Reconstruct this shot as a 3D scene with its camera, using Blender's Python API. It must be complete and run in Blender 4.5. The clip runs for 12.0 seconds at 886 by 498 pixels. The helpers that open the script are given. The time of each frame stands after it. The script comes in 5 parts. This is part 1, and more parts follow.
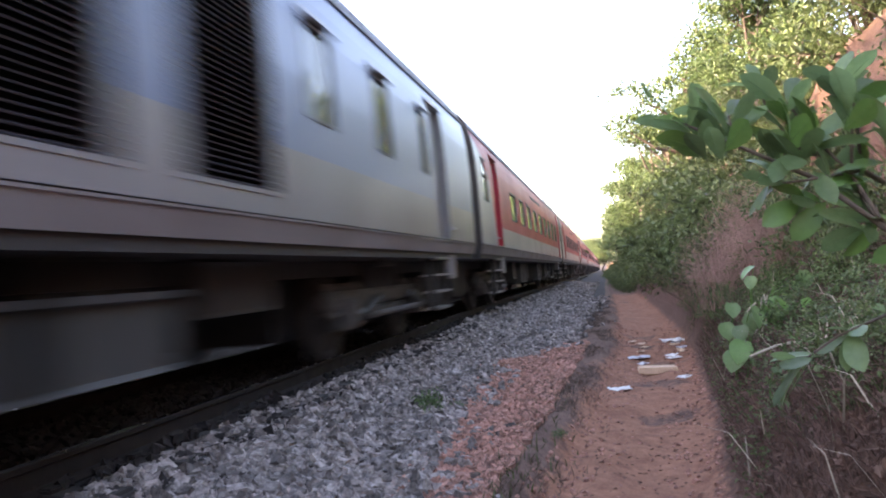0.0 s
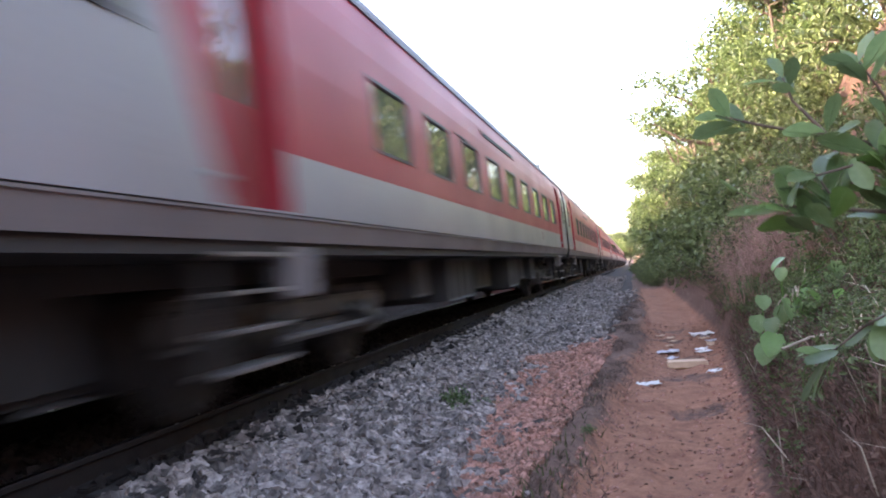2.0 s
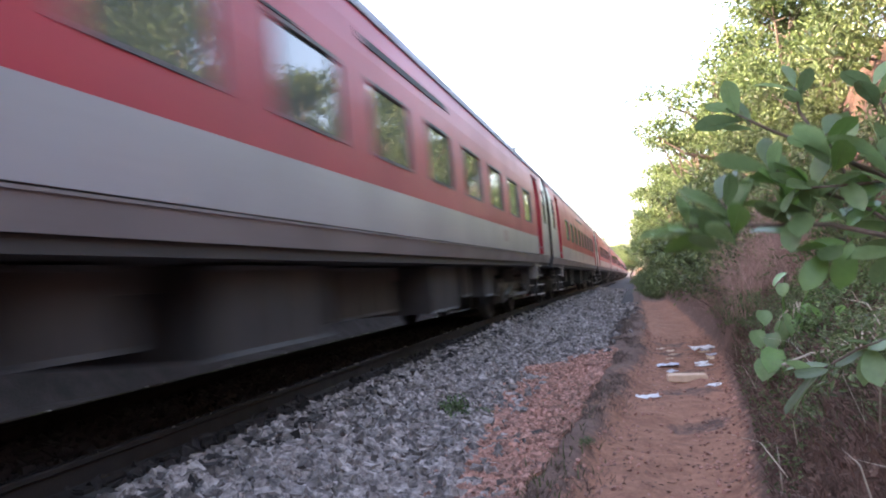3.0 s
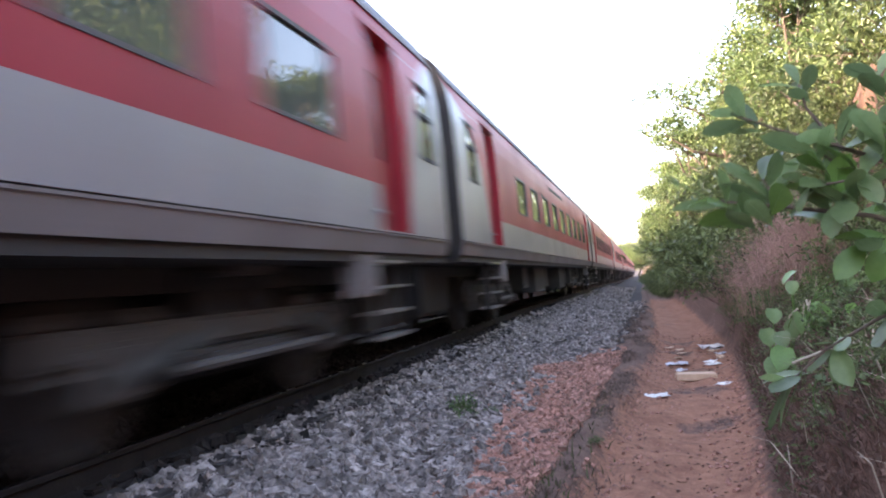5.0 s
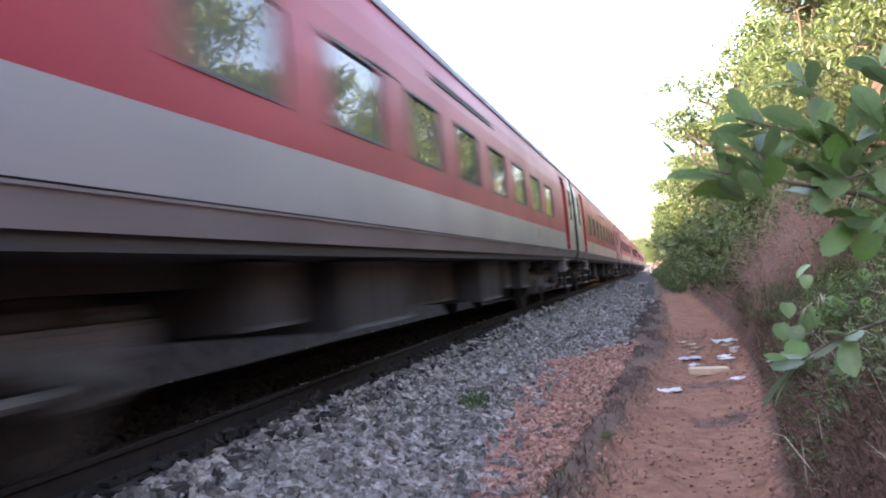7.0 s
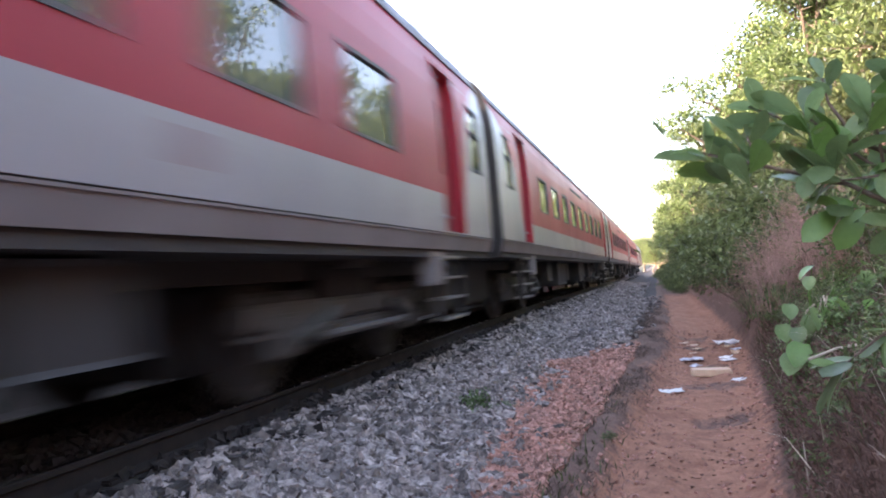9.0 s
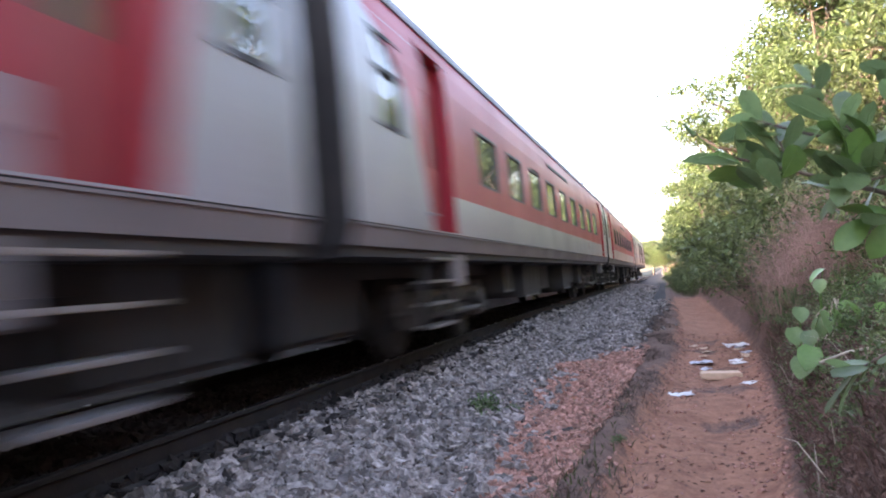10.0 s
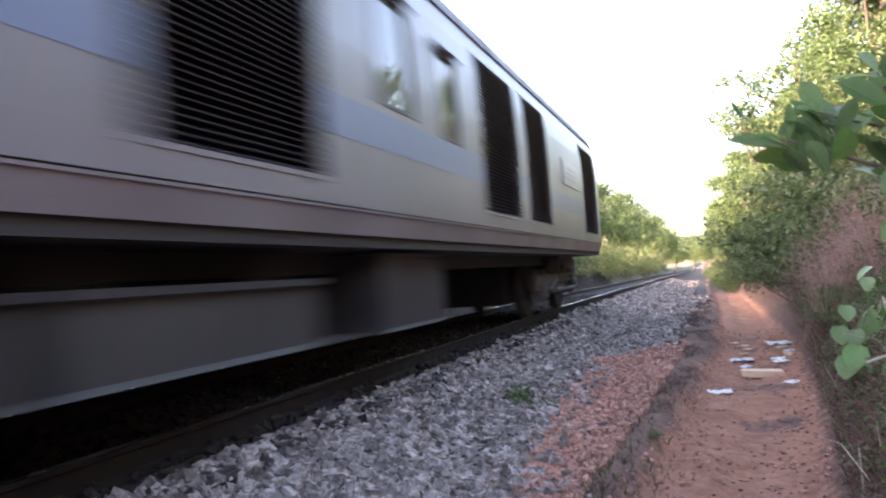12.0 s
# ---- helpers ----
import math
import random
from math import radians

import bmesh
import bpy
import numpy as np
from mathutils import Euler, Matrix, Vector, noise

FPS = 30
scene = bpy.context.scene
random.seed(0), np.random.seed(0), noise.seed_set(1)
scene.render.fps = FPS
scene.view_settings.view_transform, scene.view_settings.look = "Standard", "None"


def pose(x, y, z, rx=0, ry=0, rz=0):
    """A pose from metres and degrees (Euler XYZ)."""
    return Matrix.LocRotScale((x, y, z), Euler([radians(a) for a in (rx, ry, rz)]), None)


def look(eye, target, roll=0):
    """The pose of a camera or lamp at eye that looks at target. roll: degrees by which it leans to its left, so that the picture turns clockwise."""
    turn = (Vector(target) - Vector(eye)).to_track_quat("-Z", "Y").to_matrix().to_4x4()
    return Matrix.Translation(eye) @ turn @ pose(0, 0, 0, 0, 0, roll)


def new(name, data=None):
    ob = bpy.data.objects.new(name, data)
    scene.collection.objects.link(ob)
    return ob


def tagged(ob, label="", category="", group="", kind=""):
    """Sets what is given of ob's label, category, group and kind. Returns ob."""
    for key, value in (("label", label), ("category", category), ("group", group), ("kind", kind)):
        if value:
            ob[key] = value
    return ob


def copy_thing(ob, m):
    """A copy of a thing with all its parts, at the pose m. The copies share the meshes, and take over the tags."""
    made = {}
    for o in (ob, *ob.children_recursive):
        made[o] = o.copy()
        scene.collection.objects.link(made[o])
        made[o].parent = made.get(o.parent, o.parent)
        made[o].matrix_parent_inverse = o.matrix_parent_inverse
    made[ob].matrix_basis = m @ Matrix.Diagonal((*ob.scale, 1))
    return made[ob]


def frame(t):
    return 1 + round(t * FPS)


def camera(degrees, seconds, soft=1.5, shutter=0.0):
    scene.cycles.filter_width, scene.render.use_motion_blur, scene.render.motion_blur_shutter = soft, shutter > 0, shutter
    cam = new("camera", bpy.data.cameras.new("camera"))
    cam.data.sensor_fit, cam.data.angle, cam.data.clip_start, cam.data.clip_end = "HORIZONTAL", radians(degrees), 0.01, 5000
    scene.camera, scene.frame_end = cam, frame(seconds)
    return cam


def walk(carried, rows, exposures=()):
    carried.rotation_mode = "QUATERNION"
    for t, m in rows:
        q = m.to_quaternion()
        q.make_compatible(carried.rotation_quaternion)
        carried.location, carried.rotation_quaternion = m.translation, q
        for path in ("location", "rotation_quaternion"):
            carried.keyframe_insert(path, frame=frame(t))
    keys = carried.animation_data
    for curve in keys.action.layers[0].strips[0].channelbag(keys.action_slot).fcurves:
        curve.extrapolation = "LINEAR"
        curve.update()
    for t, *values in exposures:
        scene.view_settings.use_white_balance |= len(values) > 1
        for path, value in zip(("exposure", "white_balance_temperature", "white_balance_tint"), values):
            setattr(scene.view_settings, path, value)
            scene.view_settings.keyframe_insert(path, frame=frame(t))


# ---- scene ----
# Camera: hand-held, beside a railway line. World: y along the track, rail head at z = 0.
cam = camera(64.0, 12.0, soft=1.9, shutter=0.5)
PATH = (
    (0, 0.0, 0.0, 0.78, 92.11, 4.76, 13.17),
    (0.5, 0.0, 0.0, 0.78, 92.36, 4.57, 13.76),
    (1, 0.0, 0.0, 0.78, 92.48, 5.34, 14.30),
    (1.5, 0.0, 0.0, 0.78, 92.35, 5.53, 15.03),
    (2, 0.0, 0.0, 0.78, 92.07, 5.76, 15.23),
    (2.5, 0.0, 0.0, 0.78, 92.45, 5.33, 15.27),
    (3, 0.0, 0.0, 0.78, 92.74, 4.54, 15.31),
    (5, 0.0, 0.0, 0.78, 92.76, 4.81, 15.94),
    (5.5, 0.0, 0.0, 0.78, 92.64, 5.00, 16.20),
    (6, 0.0, 0.0, 0.78, 92.49, 5.14, 16.61),
    (6.5, 0.0, 0.0, 0.78, 92.46, 5.00, 16.99),
    (7, 0.0, 0.0, 0.78, 92.42, 4.92, 16.88),
    (9, 0.0, 0.0, 0.78, 92.41, 4.66, 17.03),
    (9.5, 0.0, 0.0, 0.78, 92.53, 4.53, 17.29),
    (10, 0.0, 0.0, 0.78, 92.68, 4.64, 17.72),
    (10.5, 0.0, 0.0, 0.78, 92.82, 5.46, 18.00),
    (11, 0.0, 0.0, 0.78, 92.80, 4.67, 18.14),
    (11.5, 0.0, 0.0, 0.78, 91.91, 4.10, 18.21),
    (12, 0.0, 0.0, 0.78, 92.21, 3.72, 20.68),
)
EXPOSURE = ((0, 3.38), (2.5, 3.46), (5, 3.50), (7, 3.62), (9.5, 3.60), (12, 3.60))
walk(cam, [(t, pose(*p)) for t, *p in PATH], EXPOSURE)

# ---- light ----
world = bpy.data.worlds.new("sky")
scene.world = world
world.use_nodes = True
wn = world.node_tree.nodes
sky = wn.new("ShaderNodeTexSky")
sky.sky_type = "NISHITA"
sky.sun_disc = False
SUN_ELEV, SUN_AZ = 18.0, 256.0      # azimuth clockwise from +y
sky.sun_elevation, sky.sun_rotation = radians(SUN_ELEV), radians(SUN_AZ)
sky.air_density, sky.dust_density, sky.ozone_density = 1.0, 2.5, 1.0
world.node_tree.links.new(sky.outputs["Color"], wn["Background"].inputs["Color"])
wn["Background"].inputs["Strength"].default_value = 0.15
sun = new("sun", bpy.data.lights.new("sun", "SUN"))
sun.data.energy, sun.data.angle, sun.data.color = 2.6, radians(0.6), (1.0, 0.87, 0.68)
sdir = Vector((math.sin(radians(SUN_AZ)) * math.cos(radians(SUN_ELEV)),
               math.cos(radians(SUN_AZ)) * math.cos(radians(SUN_ELEV)), math.sin(radians(SUN_ELEV))))
sun.matrix_world = look(sdir * 60, (0, 0, 0))
scene.view_settings.use_white_balance = True
scene.view_settings.white_balance_temperature, scene.view_settings.white_balance_tint = 7250, 25

# ---- materials ----


def mat(name, color, color2=None, rough=0.6, metal=0.0, scale=8.0, fine=120.0, bump=0.15, spec=0.5,
        per_object=0.0, per_island=0.0, mix=0.6, coat=0.0, detail=4.0, trans=0.0, streak=None):
    """A procedural surface: two colours mixed by noise at two scales, with bump and uneven gloss."""
    m = bpy.data.materials.new(name)
    m.use_nodes = True
    nt = m.node_tree
    bsdf = nt.nodes["Principled BSDF"]
    color2 = color2 or tuple(c * 0.7 for c in color)
    tc = nt.nodes.new("ShaderNodeTexCoord")
    src = tc.outputs["Object"]
    if streak:
        mp = nt.nodes.new("ShaderNodeMapping")
        mp.inputs["Scale"].default_value = streak
        nt.links.new(src, mp.inputs["Vector"])
        src = mp.outputs["Vector"]
    n1 = nt.nodes.new("ShaderNodeTexNoise")
    n1.inputs["Scale"].default_value, n1.inputs["Detail"].default_value = scale, detail
    n2 = nt.nodes.new("ShaderNodeTexNoise")
    n2.inputs["Scale"].default_value, n2.inputs["Detail"].default_value = fine, 3.0
    nt.links.new(src, n1.inputs["Vector"])
    nt.links.new(tc.outputs["Object"], n2.inputs["Vector"])
    add = nt.nodes.new("ShaderNodeMath")
    add.operation = "MULTIPLY_ADD"
    nt.links.new(n2.outputs["Fac"], add.inputs[0])
    add.inputs[1].default_value = 0.45
    nt.links.new(n1.outputs["Fac"], add.inputs[2])
    ramp = nt.nodes.new("ShaderNodeMapRange")
    ramp.inputs["From Min"].default_value, ramp.inputs["From Max"].default_value = 0.72 - mix * 0.3, 0.72 + mix * 0.3
    nt.links.new(add.outputs[0], ramp.inputs["Value"])
    mx = nt.nodes.new("ShaderNodeMix")
    mx.data_type = "RGBA"
    mx.inputs["A"].default_value, mx.inputs["B"].default_value = (*color, 1), (*color2, 1)
    nt.links.new(ramp.outputs["Result"], mx.inputs["Factor"])
    out = mx.outputs["Result"]
    if per_object or per_island:
        if per_island:
            g = nt.nodes.new("ShaderNodeNewGeometry")
            rnd = g.outputs["Random Per Island"]
        else:
            g = nt.nodes.new("ShaderNodeObjectInfo")
            rnd = g.outputs["Random"]
        k = per_object or per_island
        mr = nt.nodes.new("ShaderNodeMapRange")
        mr.inputs["To Min"].default_value, mr.inputs["To Max"].default_value = 1 - k, 1 + k
        nt.links.new(rnd, mr.inputs["Value"])
        hs = nt.nodes.new("ShaderNodeHueSaturation")
        nt.links.new(mr.outputs["Result"], hs.inputs["Value"])
        nt.links.new(out, hs.inputs["Color"])
        out = hs.outputs["Color"]
    nt.links.new(out, bsdf.inputs["Base Color"])
    rr = nt.nodes.new("ShaderNodeMapRange")
    rr.inputs["To Min"].default_value, rr.inputs["To Max"].default_value = max(0.02, rough - 0.1), min(1, rough + 0.1)
    nt.links.new(n1.outputs["Fac"], rr.inputs["Value"])
    nt.links.new(rr.outputs["Result"], bsdf.inputs["Roughness"])
    bsdf.inputs["Metallic"].default_value = metal
    bsdf.inputs["Specular IOR Level"].default_value = spec
    bsdf.inputs["Coat Weight"].default_value = coat
    bsdf.inputs["Coat Roughness"].default_value = 0.2
    if bump:
        b = nt.nodes.new("ShaderNodeBump")
        b.inputs["Strength"].default_value, b.inputs["Distance"].default_value = bump, 0.02
        nt.links.new(add.outputs[0], b.inputs["Height"])
        nt.links.new(b.outputs["Normal"], bsdf.inputs["Normal"])
    if trans:
        tr = nt.nodes.new("ShaderNodeBsdfTranslucent")
        nt.links.new(out, tr.inputs["Color"])
        ms = nt.nodes.new("ShaderNodeMixShader")
        ms.inputs["Fac"].default_value = trans
        nt.links.new(bsdf.outputs["BSDF"], ms.inputs[1])
        nt.links.new(tr.outputs["BSDF"], ms.inputs[2])
        nt.links.new(ms.outputs["Shader"], nt.nodes["Material Output"].inputs["Surface"])
    return m


RED = mat("red_coach_paint", (0.36, 0.020, 0.036), (0.28, 0.016, 0.030), 0.45, scale=0.8, fine=30, bump=0.012, coat=0.04, spec=0.35)
ORANGE = mat("orange_door_paint", (0.29, 0.026, 0.032), (0.23, 0.022, 0.028), 0.5, scale=1.5, fine=30, bump=0.01, coat=0.0)
GREY = mat("grey_coach_paint", (0.30, 0.292, 0.30), (0.23, 0.222, 0.23), 0.36, scale=0.7, fine=24, bump=0.012, coat=0.15, spec=0.5)
SKIRT = mat("dusty_skirt_paint", (0.245, 0.220, 0.220), (0.175, 0.152, 0.150), 0.45, scale=1.2, fine=40, bump=0.03)
BLUE = mat("blue_grey_band_paint", (0.115, 0.155, 0.26), (0.15, 0.185, 0.26), 0.34, scale=0.8, fine=30, bump=0.012, coat=0.15)
PALE = mat("pale_grey_car_paint", (0.215, 0.21, 0.215), (0.165, 0.158, 0.160), 0.34, scale=0.6, fine=24, bump=0.012, coat=0.15)
ROOF = mat("grey_roof_paint", (0.20, 0.20, 0.22), (0.13, 0.13, 0.14), 0.6, scale=1.5, fine=40, bump=0.05)
DARK = mat("dark_shaded_steel", (0.034, 0.031, 0.031), (0.055, 0.048, 0.044), 0.7, metal=0.2, scale=4, fine=60, bump=0.2)
UNDER = mat("dusty_equipment_paint", (0.026, 0.025, 0.026), (0.044, 0.040, 0.038), 0.65, scale=3, fine=50, bump=0.1)
BOGIE = mat("dusty_bogie_steel", (0.060, 0.055, 0.054), (0.10, 0.088, 0.080), 0.65, scale=3, fine=50, bump=0.15)
TANK = mat("dusty_tank_paint", (0.034, 0.035, 0.033), (0.056, 0.053, 0.048), 0.6, scale=2, fine=50, bump=0.05)
STEEL = mat("worn_step_steel", (0.42, 0.42, 0.42), (0.28, 0.26, 0.25), 0.4, metal=0.7, scale=10, fine=90, bump=0.1)
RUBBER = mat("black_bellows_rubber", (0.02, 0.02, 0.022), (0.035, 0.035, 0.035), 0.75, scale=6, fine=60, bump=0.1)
GRILLE = mat("dark_louvre_paint", (0.014, 0.014, 0.018), (0.010, 0.010, 0.012), 0.6, scale=6, fine=60, bump=0.05)
SLATM = mat("grey_louvre_slat", (0.050, 0.050, 0.058), (0.034, 0.034, 0.040), 0.5, scale=6, fine=60, bump=0.05)
# Rust colour taken darker, so that it carries the shade along the rail.
RAIL = mat("rusty_shaded_rail_steel", (0.026, 0.020, 0.018), (0.016, 0.013, 0.012), 0.8, metal=0.2, scale=6, fine=80, bump=0.15)
RAILTOP = mat("polished_rail_head", (0.55, 0.54, 0.53), (0.40, 0.38, 0.36), 0.25, metal=1.0, scale=6, fine=60, bump=0.02)
WINFRAME = mat("dark_window_gasket", (0.055, 0.05, 0.052), (0.08, 0.072, 0.072), 0.6, scale=6, fine=60, bump=0.05)
# Sleeper colour holds staining and the shade below the train.
CONC = mat("stained_shaded_sleeper", (0.060, 0.054, 0.050), (0.032, 0.028, 0.026), 0.9, scale=6, fine=80, bump=0.3)


def glass_mat():
    m = bpy.data.materials.new("tinted_window_glass")
    m.use_nodes = True
    b = m.node_tree.nodes["Principled BSDF"]
    b.inputs["Base Color"].default_value = (0.075, 0.090, 0.080, 1)
    b.inputs["Roughness"].default_value = 0.03
    b.inputs["Specular IOR Level"].default_value = 0.6
    b.inputs["IOR"].default_value = 1.6
    n = m.node_tree.nodes.new("ShaderNodeTexNoise")
    n.inputs["Scale"].default_value = 1.2
    bp = m.node_tree.nodes.new("ShaderNodeBump")
    bp.inputs["Strength"].default_value, bp.inputs["Distance"].default_value = 0.03, 0.03
    m.node_tree.links.new(n.outputs["Fac"], bp.inputs["Height"])
    m.node_tree.links.new(bp.outputs["Normal"], b.inputs["Normal"])
    return m


GLASS = glass_mat()

# ---- building helpers ----


def part(name, bm, material, parent=None, label="", smooth=False, at=None):
    me = bpy.data.meshes.new(name)
    bmesh.ops.recalc_face_normals(bm, faces=bm.faces)
    bm.to_mesh(me)
    bm.free()
    if smooth:
        for p in me.polygons:
            p.use_smooth = True
    for m in (material if isinstance(material, (list, tuple)) else [material]):
        me.materials.append(m)
    return place(name, me, parent, label, at)


def place(name, me, parent=None, label="", at=None):
    """One more object on a mesh, under a parent."""
    ob = new(name, me)
    if parent:
        ob.parent = parent
    if at is not None:
        ob.matrix_basis = at
    return tagged(ob, label)


def box(bm, x0, x1, y0, y1, z0, z1, bevel=0.0, m=None):
    vs = [bm.verts.new((x, y, z)) for z in (z0, z1) for y in (y0, y1) for x in (x0, x1)]
    fs = [bm.faces.new([vs[i] for i in q]) for q in ((0, 2, 3, 1), (4, 5, 7, 6), (0, 1, 5, 4), (2, 6, 7, 3), (0, 4, 6, 2), (1, 3, 7, 5))]
    if bevel:
        es = list({e for f in fs for e in f.edges})
        r = bmesh.ops.bevel(bm, geom=es, offset=bevel, segments=2, affect="EDGES", clamp_overlap=True)
        vs = list({v for f in r["faces"] for v in f.verts} | {v for v in vs if v.is_valid})
    if m is not None:
        bmesh.ops.transform(bm, matrix=m, verts=[v for v in vs if v.is_valid])
    return vs


def rod(bm, a, b, r0, r1=None, n=8, caps=True):
    a, b = Vector(a), Vector(b)
    r1 = r0 if r1 is None else r1
    q = (b - a).to_track_quat("Z", "Y").to_matrix()
    ring = []
    for c, r in ((a, r0), (b, r1)):
        ring.append([bm.verts.new(c + q @ Vector((r * math.cos(k * math.tau / n), r * math.sin(k * math.tau / n), 0))) for k in range(n)])
    for k in range(n):
        bm.faces.new((ring[0][k], ring[0][(k + 1) % n], ring[1][(k + 1) % n], ring[1][k]))
    if caps:
        bm.faces.new(ring[0][::-1])
        bm.faces.new(ring[1])


def mesh_from(name, verts, faces, materials, mat_ids=None, smooth=False):
    me = bpy.data.meshes.new(name)
    me.from_pydata(verts, [], faces)
    for m in materials:
        me.materials.append(m)
    if mat_ids is not None:
        me.polygons.foreach_set("material_index", mat_ids)
    if smooth:
        me.polygons.foreach_set("use_smooth", [True] * len(me.polygons))
    me.update()
    return me


TX = -3.82                 # track centre line
PITCH, SPEED = 23.75, 29.29  # car to car, metres a second
GAP0 = 12.4                # where the first gap stands at the start


def track_at(y):
    """The line of the track far ahead: it falls and bends away gently."""
    s = max(0.0, y - 12.0)
    return TX - s * s / 60000.0, -0.0095 * s * s / (s + 12.0)

# ---- the cars of the train ----
EMBLEM = mat("faded_emblem_paint", (0.26, 0.17, 0.17), (0.22, 0.17, 0.175), 0.45, scale=6, fine=40, bump=0.0)
SIDE = ((1.580, 1.10), (1.622, 1.255), (1.625, 1.28), (1.625, 1.74), (1.625, 2.4), (1.605, 2.9), (1.575, 3.15), (1.525, 3.40))
TOP = ((1.525, 3.40), (1.46, 3.56), (1.36, 3.70), (1.18, 3.83), (0.9, 3.93), (0.5, 4.01), (0.0, 4.04))
BODY0, BODY1 = 0.35, PITCH - 0.35


def side_x(z):
    return float(np.interp(z, [p[1] for p in SIDE], [p[0] for p in SIDE]))


def strip(bm, z0, z1, y0, y1, s=1, lift=0.0, thick=0.0):
    """A piece of side wall between two heights, following the section."""
    zs = [z0] + [p[1] for p in SIDE if z0 + 0.005 < p[1] < z1 - 0.005] + [z1]
    a = [bm.verts.new((s * (side_x(z) + lift), y0, z)) for z in zs]
    b = [bm.verts.new((s * (side_x(z) + lift), y1, z)) for z in zs]
    fs = [bm.faces.new((a[i], a[i + 1], b[i + 1], b[i])) for i in range(len(zs) - 1)]
    if thick:
        r = bmesh.ops.extrude_face_region(bm, geom=fs)
        bmesh.ops.translate(bm, vec=(-s * thick, 0, 0), verts=[v for v in r["geom"] if isinstance(v, bmesh.types.BMVert)])


def side_wall(bm, z0, z1, y0, y1, holes, s=1):
    """Side wall from y0 to y1 with openings (ya, yb, za, zb) through it."""
    ys = sorted(y for y in {y0, y1, *(h[0] for h in holes), *(h[1] for h in holes)} if y0 <= y <= y1)
    for ya, yb in zip(ys, ys[1:]):
        cuts = sorted((h[2], h[3]) for h in holes if h[0] <= ya + 1e-6 and h[1] >= yb - 1e-6)
        z = z0
        for ca, cb in cuts:
            if ca > z + 1e-4:
                strip(bm, z, min(ca, z1), ya, yb, s)
            z = max(z, cb)
        if z < z1 - 1e-4:
            strip(bm, z, z1, ya, yb, s)
    bmesh.ops.remove_doubles(bm, verts=bm.verts, dist=1e-4)


DOOR_N, DOOR_F = (2.25, 3.05), (PITCH - 2.55, PITCH - 1.75)
DOOR_Z = (1.30, 3.22)
WIN_A = [(5.4 + 1.8 * i - 0.53, 5.4 + 1.8 * i + 0.53, 1.99, 2.67) for i in range(9)]
WIN_B = [(4.80 + 1.81 * i - 0.53, 4.80 + 1.81 * i + 0.53, 1.99, 2.67) for i in range(9)]
WIN_P = [(6.15 + 1.78 * i - 0.53, 6.15 + 1.78 * i + 0.53, 1.99, 2.67) for i in range(8)]


def window_part(parent, s, y0, y1, z0, z1, shared):
    key = (round(y1 - y0, 3), z0, z1, s)
    if key not in shared:
        w = (y1 - y0) / 2
        bm = bmesh.new()
        xo, xi = side_x(z0), side_x(z1)
        q = [bm.verts.new((s * (x - 0.018), y, z)) for x, y, z in ((xo, -w, z0), (xo, w, z0), (xi, w, z1), (xi, -w, z1))]
        bm.faces.new(q)
        pane = bpy.data.meshes.new("window_pane")
        bm.to_mesh(pane)
        bm.free()
        pane.materials.append(GLASS)
        bm = bmesh.new()
        for ya, yb, za, zb in ((-w, w, z0 - 0.018, z0 + 0.012), (-w, w, z1 - 0.012, z1 + 0.022), (-w - 0.018, -w + 0.012, z0 - 0.018, z1 + 0.022), (w - 0.012, w + 0.018, z0 - 0.018, z1 + 0.022)):
            xm = side_x((za + zb) / 2) if zb - za < 0.1 else None
            if xm:
                box(bm, *sorted((s * (xm - 0.03), s * (xm + 0.008))), ya, yb, za, zb)
            else:
                strip(bm, za, zb, ya, yb, s, 0.006, 0.03)
        fr = bpy.data.meshes.new("window_frame")
        bmesh.ops.recalc_face_normals(bm, faces=bm.faces)
        bm.to_mesh(fr)
        bm.free()
        fr.materials.append(WINFRAME)
        shared[key] = (pane, fr)
    pane, fr = shared[key]
    at = Matrix.Translation((0, (y0 + y1) / 2, 0))
    p = place("window", pane, parent, at=at)
    place("window_frame", fr, p)


